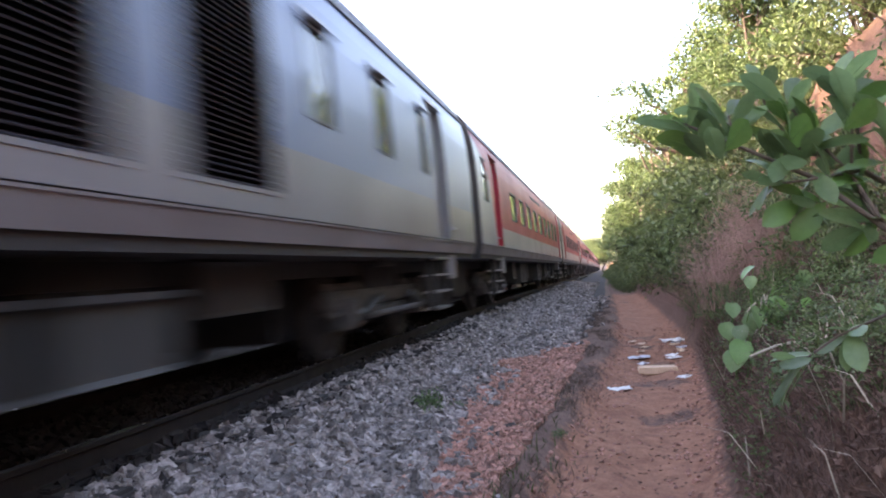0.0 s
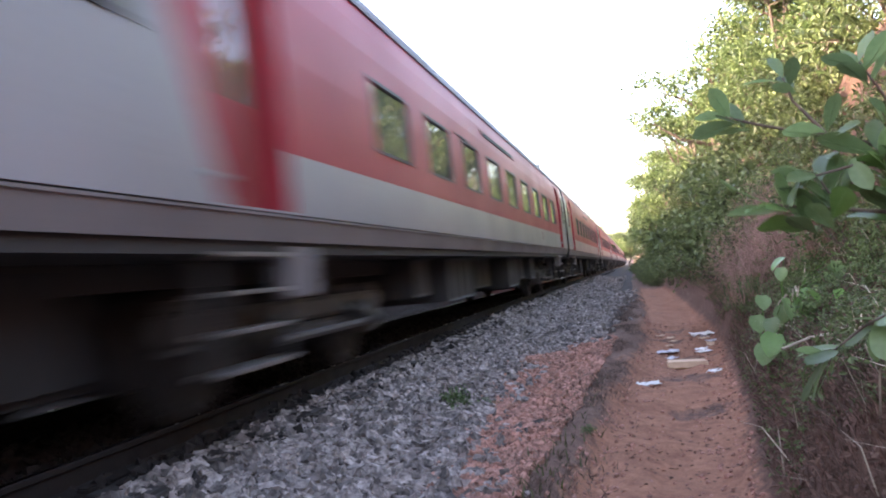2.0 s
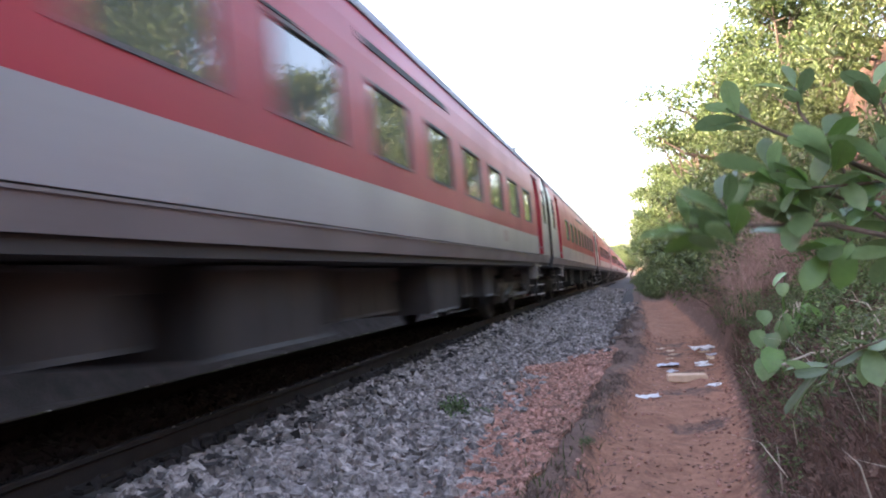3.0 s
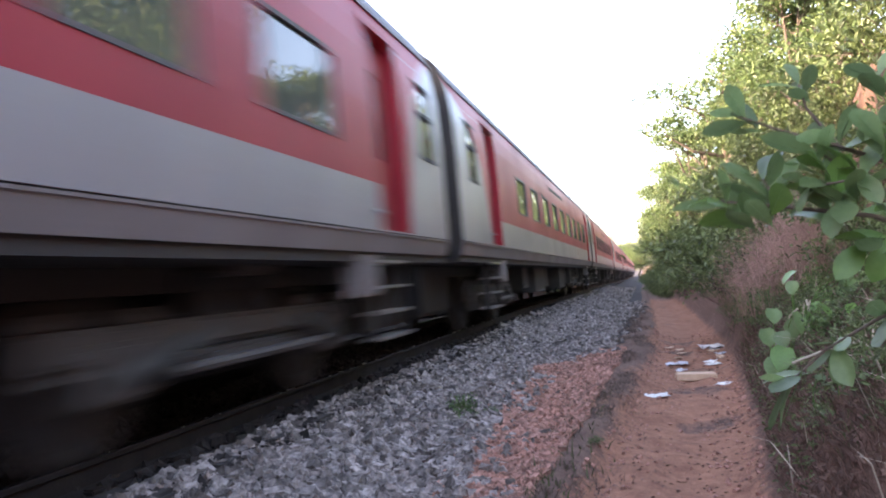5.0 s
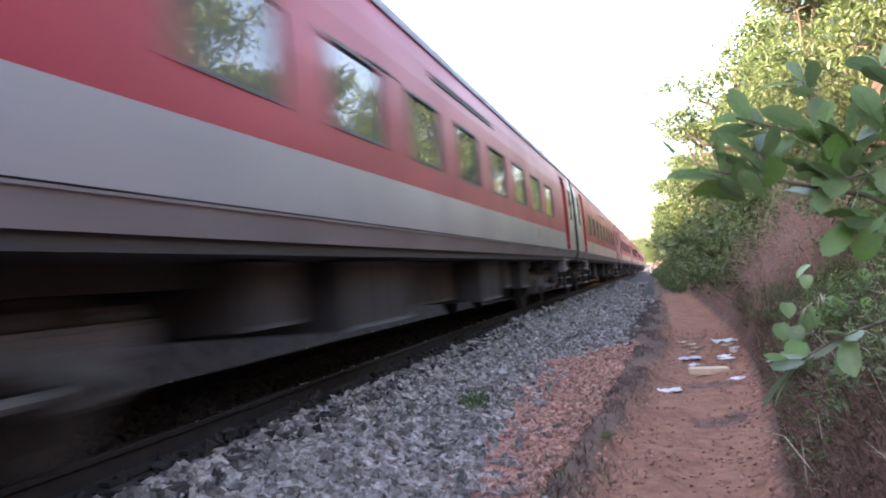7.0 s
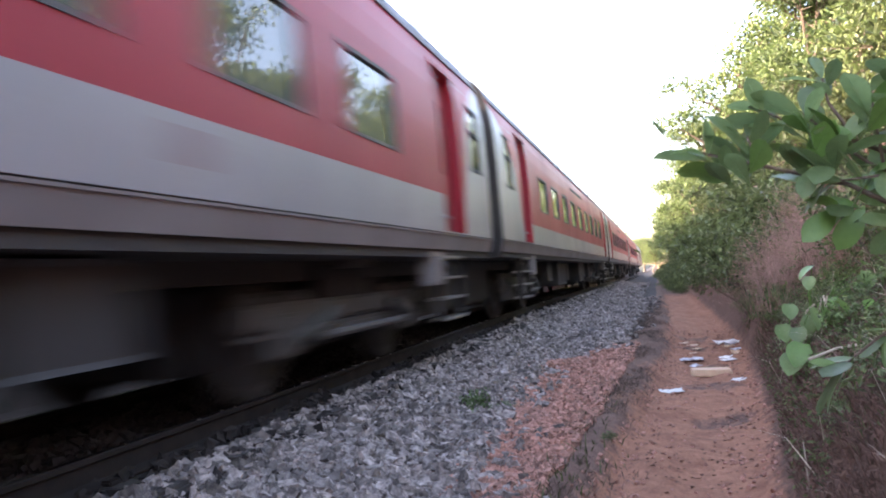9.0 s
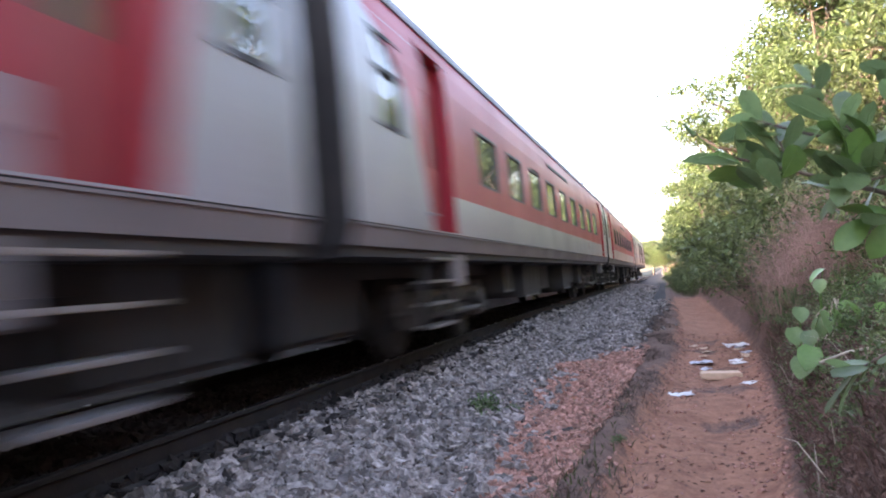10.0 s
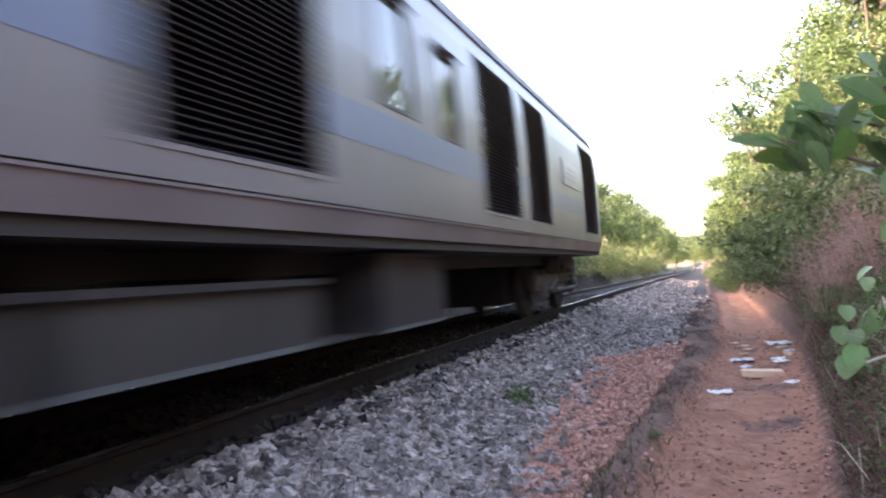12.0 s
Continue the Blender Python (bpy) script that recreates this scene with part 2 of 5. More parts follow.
def bogie(parent, yc, meshes={}):
    """A two-axle bogie: side frames, springs, bolster, axle boxes, wheelsets."""
    at = Matrix.Translation((0, yc, 0))
    if not meshes:
        def keep(name, bm, material):
            bmesh.ops.recalc_face_normals(bm, faces=bm.faces)
            me = bpy.data.meshes.new(name)
            bm.to_mesh(me)
            bm.free()
            me.materials.append(material)
            meshes[name] = me
        bm = bmesh.new()
        box(bm, -0.09, 0.09, -1.75, 1.75, 0.52, 0.70, 0.03)
        keep("side_frame", bm, BOGIE)
        bm = bmesh.new()
        box(bm, -0.10, 0.10, -0.65, 0.65, 0.36, 0.50, 0.03)
        keep("spring_plank", bm, BOGIE)
        bm = bmesh.new()
        box(bm, -0.13, 0.13, -0.17, 0.17, -0.16, 0.16, 0.03)
        keep("axle_box", bm, BOGIE)
        bm = bmesh.new()
        for k in range(5):
            rod(bm, (0, 0, k * 0.066), (0, 0, k * 0.066 + 0.036), 0.10, n=10)
            rod(bm, (0, 0, k * 0.066 + 0.030), (0, 0, k * 0.066 + 0.072), 0.075, n=8)
        keep("coil_spring", bm, BOGIE)
        bm = bmesh.new()
        rod(bm, (0, 0, 0.42), (0, 0.62, 0.60), 0.05, n=8)
        keep("damper", bm, TANK)
        bm = bmesh.new()
        rod(bm, (0, 0, 0.5), (0, 0, 0.98), 0.15, n=14)
        keep("air_spring", bm, RUBBER)
        bm = bmesh.new()
        rod(bm, (0, -0.9, 0.42), (0, 0.9, 0.42), 0.035, n=8)
        keep("brake_rod", bm, BOGIE)
        bm = bmesh.new()
        box(bm, -1.25, 1.25, -0.22, 0.22, 0.95, 1.08, 0.02)
        keep("bolster", bm, BOGIE)
        bm = bmesh.new()
        box(bm, -1.0, 1.0, -0.3, 0.3, 0.45, 0.72, 0.03)
        keep("frame", bm, BOGIE)
        # Added black block that stands in for the shade inside the bogie.
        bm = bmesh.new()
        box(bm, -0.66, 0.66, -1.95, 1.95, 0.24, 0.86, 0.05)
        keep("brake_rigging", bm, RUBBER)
        bm = bmesh.new()
        prev = None
        for x, r in ((-0.085, 0.10), (-0.085, 0.435), (-0.05, 0.485), (-0.03, 0.485), (-0.02, 0.46), (0.075, 0.455), (0.075, 0.37), (0.045, 0.35), (0.045, 0.20), (0.10, 0.17), (0.10, 0.02)):
            ring = [bm.verts.new((x, r * math.cos(k * math.tau / 32), r * math.sin(k * math.tau / 32))) for k in range(32)]
            if prev:
                for k in range(32):
                    bm.faces.new((prev[k], prev[(k + 1) % 32], ring[(k + 1) % 32], ring[k]))
            prev = ring
        bmesh.ops.recalc_face_normals(bm, faces=bm.faces)
        w = bpy.data.meshes.new("wheel")
        bm.to_mesh(w)
        bm.free()
        w.materials.append(DARK)
        bm = bmesh.new()
        rod(bm, (-1.15, 0, 0), (1.15, 0, 0), 0.085, n=12)
        ax = bpy.data.meshes.new("axle")
        bm.to_mesh(ax)
        bm.free()
        ax.materials.append(DARK)
        meshes.update(ax=ax)
        meshes.update(w=w)
    b = place("bogie", meshes["frame"], parent, "dusty steel bogie with coil springs", at)
    for s in (-1, 1):
        place("side_frame", meshes["side_frame"], b, at=Matrix.Translation((s * 1.06, 0, 0)))
        place("spring_plank", meshes["spring_plank"], b, at=Matrix.Translation((s * 1.08, 0, 0)))
        place("brake_rod", meshes["brake_rod"], b, at=Matrix.Translation((s * 1.3, 0, 0)))
        for y in (-0.28, 0.28):
            place("air_spring", meshes["air_spring"], b, at=Matrix.Translation((s * 1.0, y, 0)))
        for y in (-1.28, 1.28):
            place("axle_box", meshes["axle_box"], b, at=Matrix.Translation((s * 1.10, y, 0.46)))
            place("damper", meshes["damper"], b, at=pose(s * 1.26, y, 0, 0, 0, 0 if y < 0 else 180))
            for dy in (-0.3, 0.3):
                place("coil_spring", meshes["coil_spring"], b, at=Matrix.Translation((s * 1.06, y + dy, 0.45)))
    place("bolster", meshes["bolster"], b)
    place("brake_rigging", meshes["brake_rigging"], b)
    for y in (-1.28, 1.28):
        place("axle", meshes["ax"], b, at=Matrix.Translation((0, y, 0.457)))
        place("wheel", meshes["w"], b, at=Matrix.Translation((0.82, y, 0.457)))
        place("wheel", meshes["w"], b, at=pose(-0.82, y, 0.457, 0, 0, 180))


def steps(parent, yc, s, way=-1):
    """Boarding steps below a door: two stiles, three treads, and a guard plate."""
    at = Matrix.Translation((0, yc, 0))
    for y in (-0.40, 0.40):
        bm = bmesh.new()
        box(bm, *sorted((s * 1.42, s * 1.50)), y - 0.02, y + 0.02, 0.32, 1.12, 0.006)
        part("step_stile", bm, DARK, parent, at=at)
    for z in (0.33, 0.56, 0.79, 1.02):
        bm = bmesh.new()
        box(bm, *sorted((s * 1.32, s * 1.56)), -0.38, 0.38, z - 0.015, z + 0.015, 0.006)
        part("step_tread", bm, STEEL, parent, "worn bare steel tread", at=at)
    bm = bmesh.new()
    box(bm, *sorted((s * 1.40, s * 1.56)), *sorted((way * 0.84, way * 0.42)), 0.72, 1.09, 0.015)
    part("guard_plate", bm, SKIRT, parent, "pale dusty guard plate", at=at)


def underfloor(parent, specs):
    for name, y0, y1, z0, x1, material, *top in specs:
        bm = bmesh.new()
        box(bm, -x1, x1, y0, y1, z0, top[0] if top else 1.0)
        n = max(1, int((y1 - y0) / 0.5))
        bmesh.ops.subdivide_edges(bm, edges=[ed for ed in bm.edges if abs(ed.verts[0].co.y - ed.verts[1].co.y) > 0.1], cuts=n, use_grid_fill=True)
        fs = [f for f in bm.faces if abs(f.normal.x) > 0.9 or abs(f.calc_center_median().x) > x1 - 0.01]
        bmesh.ops.inset_individual(bm, faces=fs, thickness=0.045, depth=-0.02)
        tank = part(name, bm, material, parent)
        if top:
            bm = bmesh.new()
            box(bm, -x1 - 0.03, x1 + 0.03, y0 - 0.03, y1 + 0.03, top[0] - 0.02, top[0] + 0.02)
            part("lid", bm, UNDER, tank)
            for y in (y0 + 0.25, y1 - 0.25):
                for x in (-x1 + 0.2, x1 - 0.2):
                    bm = bmesh.new()
                    box(bm, x - 0.05, x + 0.05, y - 0.06, y + 0.06, top[0], 1.03)
                    part("bracket", bm, DARK, tank)


def shell(car, upper, lower, roof_mat, near_end, far_end, holes, lower_z, BODY1=BODY1):
    """Walls, skirt, roof, floor and end walls of a car."""
    for s in (1, -1):
        side = [h for h in holes if h[4] in (0, s)]
        bm = bmesh.new()
        side_wall(bm, lower_z, 3.40, near_end, far_end, side, s)
        part("upper_wall", bm, upper, car)
        bm = bmesh.new()
        side_wall(bm, 1.285, lower_z, near_end, far_end, side, s)
        part("lower_wall", bm, lower, car)
        for ya, yb in ((BODY0, near_end), (far_end, BODY1)):
            if yb - ya > 0.1:
                bm = bmesh.new()
                side_wall(bm, 1.285, 3.40, ya, yb, [h for h in side if h[0] < yb and h[1] > ya], s)
                part("end_panel", bm, lower, car, "plain grey panel at the car's end")
        bm = bmesh.new()
        side_wall(bm, 1.10, 1.260, BODY0, BODY1, side, s)
        strip(bm, 1.256, 1.272, BODY0, BODY1, s, 0.012, 0.02)
        part("skirt", bm, SKIRT, car, "dusty brown-grey skirt under a grooved moulding")
        bm = bmesh.new()
        strip(bm, 1.26, 1.286, BODY0, BODY1, s, -0.012)
        part("groove", bm, RUBBER, car)
        bm = bmesh.new()
        strip(bm, 3.385, 3.415, BODY0, BODY1, s, 0.02, 0.05)
        part("gutter", bm, ROOF, car)
    bm = bmesh.new()
    prof = [(x, z) for x, z in TOP] + [(-x, z) for x, z in TOP[-2::-1]]
    ys = list(np.linspace(BODY0, BODY1, 24))
    rows = [[bm.verts.new((x, y, z)) for x, z in prof] for y in ys]
    for r0, r1 in zip(rows, rows[1:]):
        for i in range(len(prof) - 1):
            bm.faces.new((r0[i], r0[i + 1], r1[i + 1], r1[i]))
    for y in ys[1:-1:2]:
        for i in range(len(prof) - 1):
            (xa, za), (xb, zb) = prof[i], prof[i + 1]
            q = [bm.verts.new(c) for c in ((xa * 1.006, y - 0.03, za + 0.008), (xb * 1.006, y - 0.03, zb + 0.008), (xb * 1.006, y + 0.03, zb + 0.008), (xa * 1.006, y + 0.03, za + 0.008))]
            bm.faces.new(q)
    part("roof", bm, roof_mat, car, "weathered ribbed grey roof", smooth=False)
    full = [(x, z) for x, z in SIDE] + [(x, z) for x, z in TOP[1:]]
    full += [(-x, z) for x, z in full[-2::-1]]
    for y in (BODY0, BODY1):
        bm = bmesh.new()
        bm.faces.new([bm.verts.new((x, y, z)) for x, z in full])
        # Grey end wall in dark colour, which paints the shade between cars.
        part("end_wall", bm, DARK, car)
    bm = bmesh.new()
    box(bm, -1.55, 1.55, BODY0 + 0.02, BODY1 - 0.02, 1.02, 1.14)
    for x in (-0.9, 0.9):
        box(bm, x - 0.08, x + 0.08, BODY0 + 0.3, BODY1 - 0.3, 0.86, 1.03)
    part("floor_frame", bm, DARK, car)
    bm = bmesh.new()
    for k in range(5):
        y0 = BODY1 + 0.02 + k * 0.13
        e = 0.05 if k % 2 else 0.0
        box(bm, -0.95 + e, 0.95 - e, y0, y0 + 0.125, 1.05 + e, 3.45 - e)
    box(bm, -0.25, 0.25, BODY1, BODY1 + 0.5, 0.78, 1.02, 0.03)
    part("gangway_bellows", bm, RUBBER, car, "black folded rubber gangway bellows")
    # Added black blocks that stand in for shade under the car ends.
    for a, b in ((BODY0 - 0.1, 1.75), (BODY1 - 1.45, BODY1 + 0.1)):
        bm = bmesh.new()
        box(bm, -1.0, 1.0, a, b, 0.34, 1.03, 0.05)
        part("dark_end_filler", bm, RUBBER, car)


def door_part(car, s, y0, y1, material, pane=True):
    """A recessed sliding door: jambs, sill plate, leaf and its narrow window."""
    z0, z1 = DOOR_Z
    dep = 0.16
    bm = bmesh.new()
    for y, t in ((y0, 0.02), (y1 - 0.02, 0.02)):
        strip(bm, z0, z1, y, y + t, s, 0.0, dep)
    box(bm, *sorted((s * 1.45, s * 1.60)), y0, y1, z1 - 0.05, z1)
    part("door_recess", bm, RED if material is ORANGE else material, car)
    bm = bmesh.new()
    ya, yb = y0 + 0.02, y1 - 0.02
    wa, wb = (y0 + y1) / 2 - 0.17, (y0 + y1) / 2 + 0.17
    for a, b, c, d in ((ya, wa, z0, z1), (wb, yb, z0, z1), (wa, wb, z0, 2.0), (wa, wb, 2.85, z1)):
        strip(bm, c, d, a, b, s, -dep + 0.03, 0.03)
    leaf = part("door", bm, material, car)
    bm = bmesh.new()
    strip(bm, 2.0, 2.85, wa, wb, s, -dep + 0.01)
    part("door_window", bm, GLASS, leaf)
    bm = bmesh.new()
    rod(bm, (s * 1.60, y0 - 0.07, 1.45), (s * 1.60, y0 - 0.07, 2.4), 0.017, n=6)
    rod(bm, (s * 1.69, y0 - 0.07, 1.45), (s * 1.60, y0 - 0.07, 1.45), 0.017, n=6)
    part("grab_rail", bm, STEEL, car)


def toilet_window(car, s, yc):
    at = Matrix.Translation((0, yc, 0))
    bm = bmesh.new()
    strip(bm, 2.15, 2.95, -0.24, 0.24, s, -0.02)
    w = part("end_window", bm, GLASS, car, "frosted window with two dark louvre bars", at=at)
    for z in (2.13, 2.62, 2.95):
        bm = bmesh.new()
        strip(bm, z, z + 0.04, -0.27, 0.27, s, 0.012, 0.04)
        part("louvre_bar", bm, RUBBER, w)


def swoosh(car, s, y0, y1):
    """The curved red flash on the grey end panel, next to the door."""
    bm = bmesh.new()
    n = 12
    for k in range(n):
        za, zb = 1.35 + (3.38 - 1.35) * k / n, 1.35 + (3.38 - 1.35) * (k + 1) / n
        f = lambda z: max(0.02, 0.30 * (z - 1.35) / 1.3 + 0.70 * max(0.0, (z - 1.75) / 1.63) ** 4.0)
        wa, wb = f(za), f(zb)
        q = [bm.verts.new((s * (side_x(z) + 0.003), y, z)) for y, z in ((y0, za), (y0 + (y1 - y0) * wa, za), (y0 + (y1 - y0) * wb, zb), (y0, zb))]
        try:
            bm.faces.new(q)
        except ValueError:
            pass
    bmesh.ops.remove_doubles(bm, verts=bm.verts, dist=1e-4)
    part("curved_flash", bm, RED, car, "red curved flash")


UNDER_SPECS = (("battery_box", 8.0, 9.6, 0.42, 1.35, UNDER), ("water_tank", 10.2, 11.9, 0.50, 1.15, DARK), ("converter_box", 12.6, 13.9, 0.42, 1.38, UNDER),
               ("air_tank", 14.5, 15.1, 0.55, 1.30, UNDER), ("switch_box", 15.8, 16.6, 0.50, 1.36, UNDER), ("equipment_case", 6.6, 7.3, 0.55, 1.3, DARK))


def build_coach(wins, label, near_door=True, band_z=1.71):
    """A coach; one without a near door is the pantry car with a blank, curved end."""
    car = new("passenger_coach")
    shared = {}
    holes = []
    for w in wins:
        holes.append((*w, 0))
    tn, tf = 1.25, PITCH - 0.95
    doors = (DOOR_N, DOOR_F) if near_door else (DOOR_F,)
    for d in doors:
        holes.append((*d, *DOOR_Z, 0))
    for y in (tn, tf) if near_door else (tf,):
        holes.append((y - 0.24, y + 0.24, 2.15, 2.95, 0))
    if not near_door:
        holes.append((1.30, 1.78, 2.50, 2.86, 0))
    shell(car, RED, GREY, ROOF, DOOR_N[0], DOOR_F[1], holes, band_z)
    for s in (1, -1):
        for w in wins:
            window_part(car, s, w[0], w[1], w[2], w[3], shared)
        for d in doors:
            door_part(car, s, *d, ORANGE)
            steps(car, (d[0] + d[1]) / 2, s, 1 if d is DOOR_N else -1)
        if near_door:
            toilet_window(car, s, tn)
        else:
            window_part(car, s, 1.30, 1.78, 2.50, 2.86, shared)
            bm = bmesh.new()
            n = 12
            for k in range(n):
                za, zb = 1.71 + 1.68 * k / n, 1.71 + 1.68 * (k + 1) / n
                w = [0.06 + 0.5 * ((z - 1.71) / 1.68) ** 1.5 for z in (za, zb)]
                bm.faces.new([bm.verts.new((s * (side_x(z) + 0.003), y, z)) for y, z in ((2.25, za), (2.25 - w[0], za), (2.25 - w[1], zb), (2.25, zb))])
            part("curved_flash", bm, RED, car, "red curved flash")
        toilet_window(car, s, tf)
        if near_door:
            swoosh(car, s, DOOR_N[0], DOOR_N[0] - 1.75)
        swoosh(car, s, DOOR_F[1], DOOR_F[1] + 1.1)
        # faded emblem patch on the lower wall, name board slot above the windows
        bm = bmesh.new()
        strip(bm, 1.44, 1.64, 16.6, 16.9, s, 0.003)
        part("emblem", bm, EMBLEM, car, "small faded pinkish emblem")
        bm = bmesh.new()
        strip(bm, 3.02, 3.10, 10.2, 13.2, s, 0.012, 0.03)
        part("ventilation_slot", bm, RUBBER, car)
        bm = bmesh.new()
        strip(bm, 2.70, 2.725, 8.2, 8.9, s, 0.01, 0.03)
        part("board_holder", bm, RUBBER, car)
    for y in (4.1, PITCH - 4.1):
        bogie(car, y)
    underfloor(car, UNDER_SPECS)
    for y in (2.0, PITCH - 2.2):
        bm = bmesh.new()
        box(bm, -0.55, 0.55, y - 1.1, y + 1.1, 3.9, 4.12, 0.06)
        part("roof_unit", bm, ROOF, car)
    bm = bmesh.new()
    rod(bm, (1.0, PITCH - 1.2, 3.85), (1.0, PITCH - 1.2, 4.12), 0.05, n=10)
    rod(bm, (1.0, PITCH - 1.2, 4.12), (1.0, PITCH - 1.2, 4.18), 0.09, n=10)
    part("roof_vent", bm, ROOF, car)
    return tagged(car, label, "train coach", "coaches of the train")


def louvre(car, s, y0, y1, z0, z1):
    """A grille: dark backing set in the wall, a frame, and each slat."""
    bm = bmesh.new()
    strip(bm, z0, z1, y0, y1, s, -0.10)
    back = part("grille", bm, GRILLE, car, "dark louvred air intake grille")
    n = int((z1 - z0) / 0.042)
    bm = bmesh.new()
    w = (y1 - y0) / 2
    q = [bm.verts.new(c) for c in ((-0.085, -w, 0.022), (-0.01, -w, -0.012), (-0.01, w, -0.012), (-0.085, w, 0.022),
                                   (-0.085, -w, 0.030), (-0.004, -w, -0.004), (-0.004, w, -0.004), (-0.085, w, 0.030))]
    for f in ((0, 1, 2, 3), (7, 6, 5, 4), (0, 4, 5, 1), (3, 2, 6, 7), (1, 5, 6, 2), (0, 3, 7, 4)):
        bm.faces.new([q[i] for i in f])
    if s < 0:
        bmesh.ops.scale(bm, vec=(-1, 1, 1), verts=bm.verts)
    bmesh.ops.recalc_face_normals(bm, faces=bm.faces)
    me = bpy.data.meshes.new("slat")
    bm.to_mesh(me)
    bm.free()
    me.materials.append(SLATM)
    for k in range(n):
        z = z0 + (k + 0.5) * (z1 - z0) / n
        place("slat", me, back, at=Matrix.Translation((s * side_x(z), (y0 + y1) / 2, z)))
    bm = bmesh.new()
    for a, b in ((y0 - 0.03, y0), (y1, y1 + 0.03)):
        strip(bm, z0 - 0.03, z1 + 0.03, a, b, s, 0.008, 0.1)
    for a, b in ((z0 - 0.03, z0), (z1, z1 + 0.03)):
        box(bm, *sorted((s * (side_x(a) - 0.09), s * (side_x(a) + 0.008))), y0, y1, a, b)
    part("grille_frame", bm, PALE, back)


def build_power_car(grilles, small, plate_y, band, label, tanks, stripe=False, BODY1=BODY1):
    car = new("generator_car")
    holes = []
    for a, b in grilles:
        holes.append((a, b, 1.45, 3.15, 0))
    holes.append((*DOOR_N, *DOOR_Z, 0))
    for w in small:
        holes.append((*w, 0))
    shell(car, BLUE if band else PALE, PALE, ROOF, BODY0, BODY1, holes, 1.80, BODY1)
    shared = {}
    for s in (1, -1):
        for a, b in grilles:
            louvre(car, s, a, b, 1.45, 3.15)
        door_part(car, s, *DOOR_N, PALE)
        steps(car, sum(DOOR_N) / 2, s)
        for w in small:
            window_part(car, s, *w, shared)
            bm = bmesh.new()
            strip(bm, w[3] + 0.03, w[3] + 0.07, w[0] - 0.06, w[1] + 0.06, s, 0.07, 0.10)
            part("rain_hood", bm, PALE, car)
        if plate_y:
            bm = bmesh.new()
            strip(bm, 2.19, 2.62, *plate_y, s, 0.02, 0.03)
            plate = part("notice_plate", bm, GREY, car, "pale notice plate with unreadable lines")
            for k in range(3):
                bm = bmesh.new()
                strip(bm, 2.29 + k * 0.09, 2.33 + k * 0.09, plate_y[0] + 0.2, plate_y[1] - 0.25, s, 0.023)
                part("notice_line", bm, SKIRT, plate)
    for y in (4.1, PITCH - 4.1):
        bogie(car, y)
    underfloor(car, tanks)
    if stripe:
        for s in (1, -1):
            ends = [BODY0] + [y for a, b in grilles + (DOOR_N,) for y in (a - 0.03, b + 0.03)] + [BODY1]
            for a, b in zip(sorted(ends)[::2], sorted(ends)[1::2]):
                bm = bmesh.new()
                strip(bm, 1.74, 2.02, a, b, s, 0.003)
                part("stripe", bm, BLUE, car, "faded blue stripe")
    for s in (-0.6, 0.6):
        bm = bmesh.new()
        rod(bm, (s, BODY1, 1.02), (s, BODY1 + 0.22, 1.02), 0.06, n=10)
        rod(bm, (s, BODY1 + 0.22, 1.02), (s, BODY1 + 0.26, 1.02), 0.2, n=16)
        part("buffer", bm, DARK, car)
    for y in (grilles[0][0] + 0.8, PITCH - 5.0):
        bm = bmesh.new()
        box(bm, -0.8, 0.8, y - 0.9, y + 0.9, 3.92, 4.10, 0.05)
        part("roof_fan_cover", bm, ROOF, car)
    return tagged(car, label, "train coach", "coaches of the train")


coach_a = build_coach(WIN_A, "red and grey air-conditioned passenger coach on steel bogies")
coach_b = build_coach(WIN_B, "red and grey sleeper coach with closely spaced windows")
coach_c = build_coach(WIN_B, "red and grey sleeper coach with a deeper red band", True, 1.655)
pantry = build_coach(WIN_P, "red and grey pantry car with a blank end", False)
lead_car = build_power_car(((7.85, 8.95), (9.5, 11.0), (12.0, 13.4)), ((6.65, 7.15, 2.12, 2.92), (4.95, 5.45, 2.12, 2.92), (3.35, 3.65, 2.12, 2.92)), None, True,
                           "blue and grey generator car with dark louvred grilles",
                           (("fuel_tank", 8.85, 9.72, 0.38, 1.42, TANK, 0.80), ("fuel_tank", 10.05, 12.6, 0.38, 1.42, TANK, 0.80), ("equipment_case", 7.2, 8.2, 0.62, 1.2, DARK)))
tail_car = build_power_car(((8.9, 10.45), (13.85, 15.42), (15.9, 17.25), (20.4, 22.0)), ((11.3, 11.95, 2.1, 3.0), (12.62, 13.1, 2.05, 2.85)), (18.3, 19.75), False,
                           "pale grey generator car with a faded blue stripe and louvred grilles",
                           (("fuel_tank", 6.6, 8.35, 0.38, 1.42, TANK, 0.80), ("fuel_tank", 8.6, 10.6, 0.38, 1.42, TANK, 0.80), ("equipment_case", 11.65, 13.0, 0.36, 1.40, UNDER)), True, PITCH - 1.35)
# Cars in running order: a generator car, eight coaches, the pantry car, five coaches, a generator car.
cars = [(-1, lead_car), (8, pantry), (11, coach_c), (14, tail_car)]
for k in (0, 1, 2, 3, 4, 5, 6, 7, 9, 10, 12, 13):
    src = coach_a if k < 7 else coach_b
    cars.append((k, src if k in (0, 7) else copy_thing(src, Matrix())))


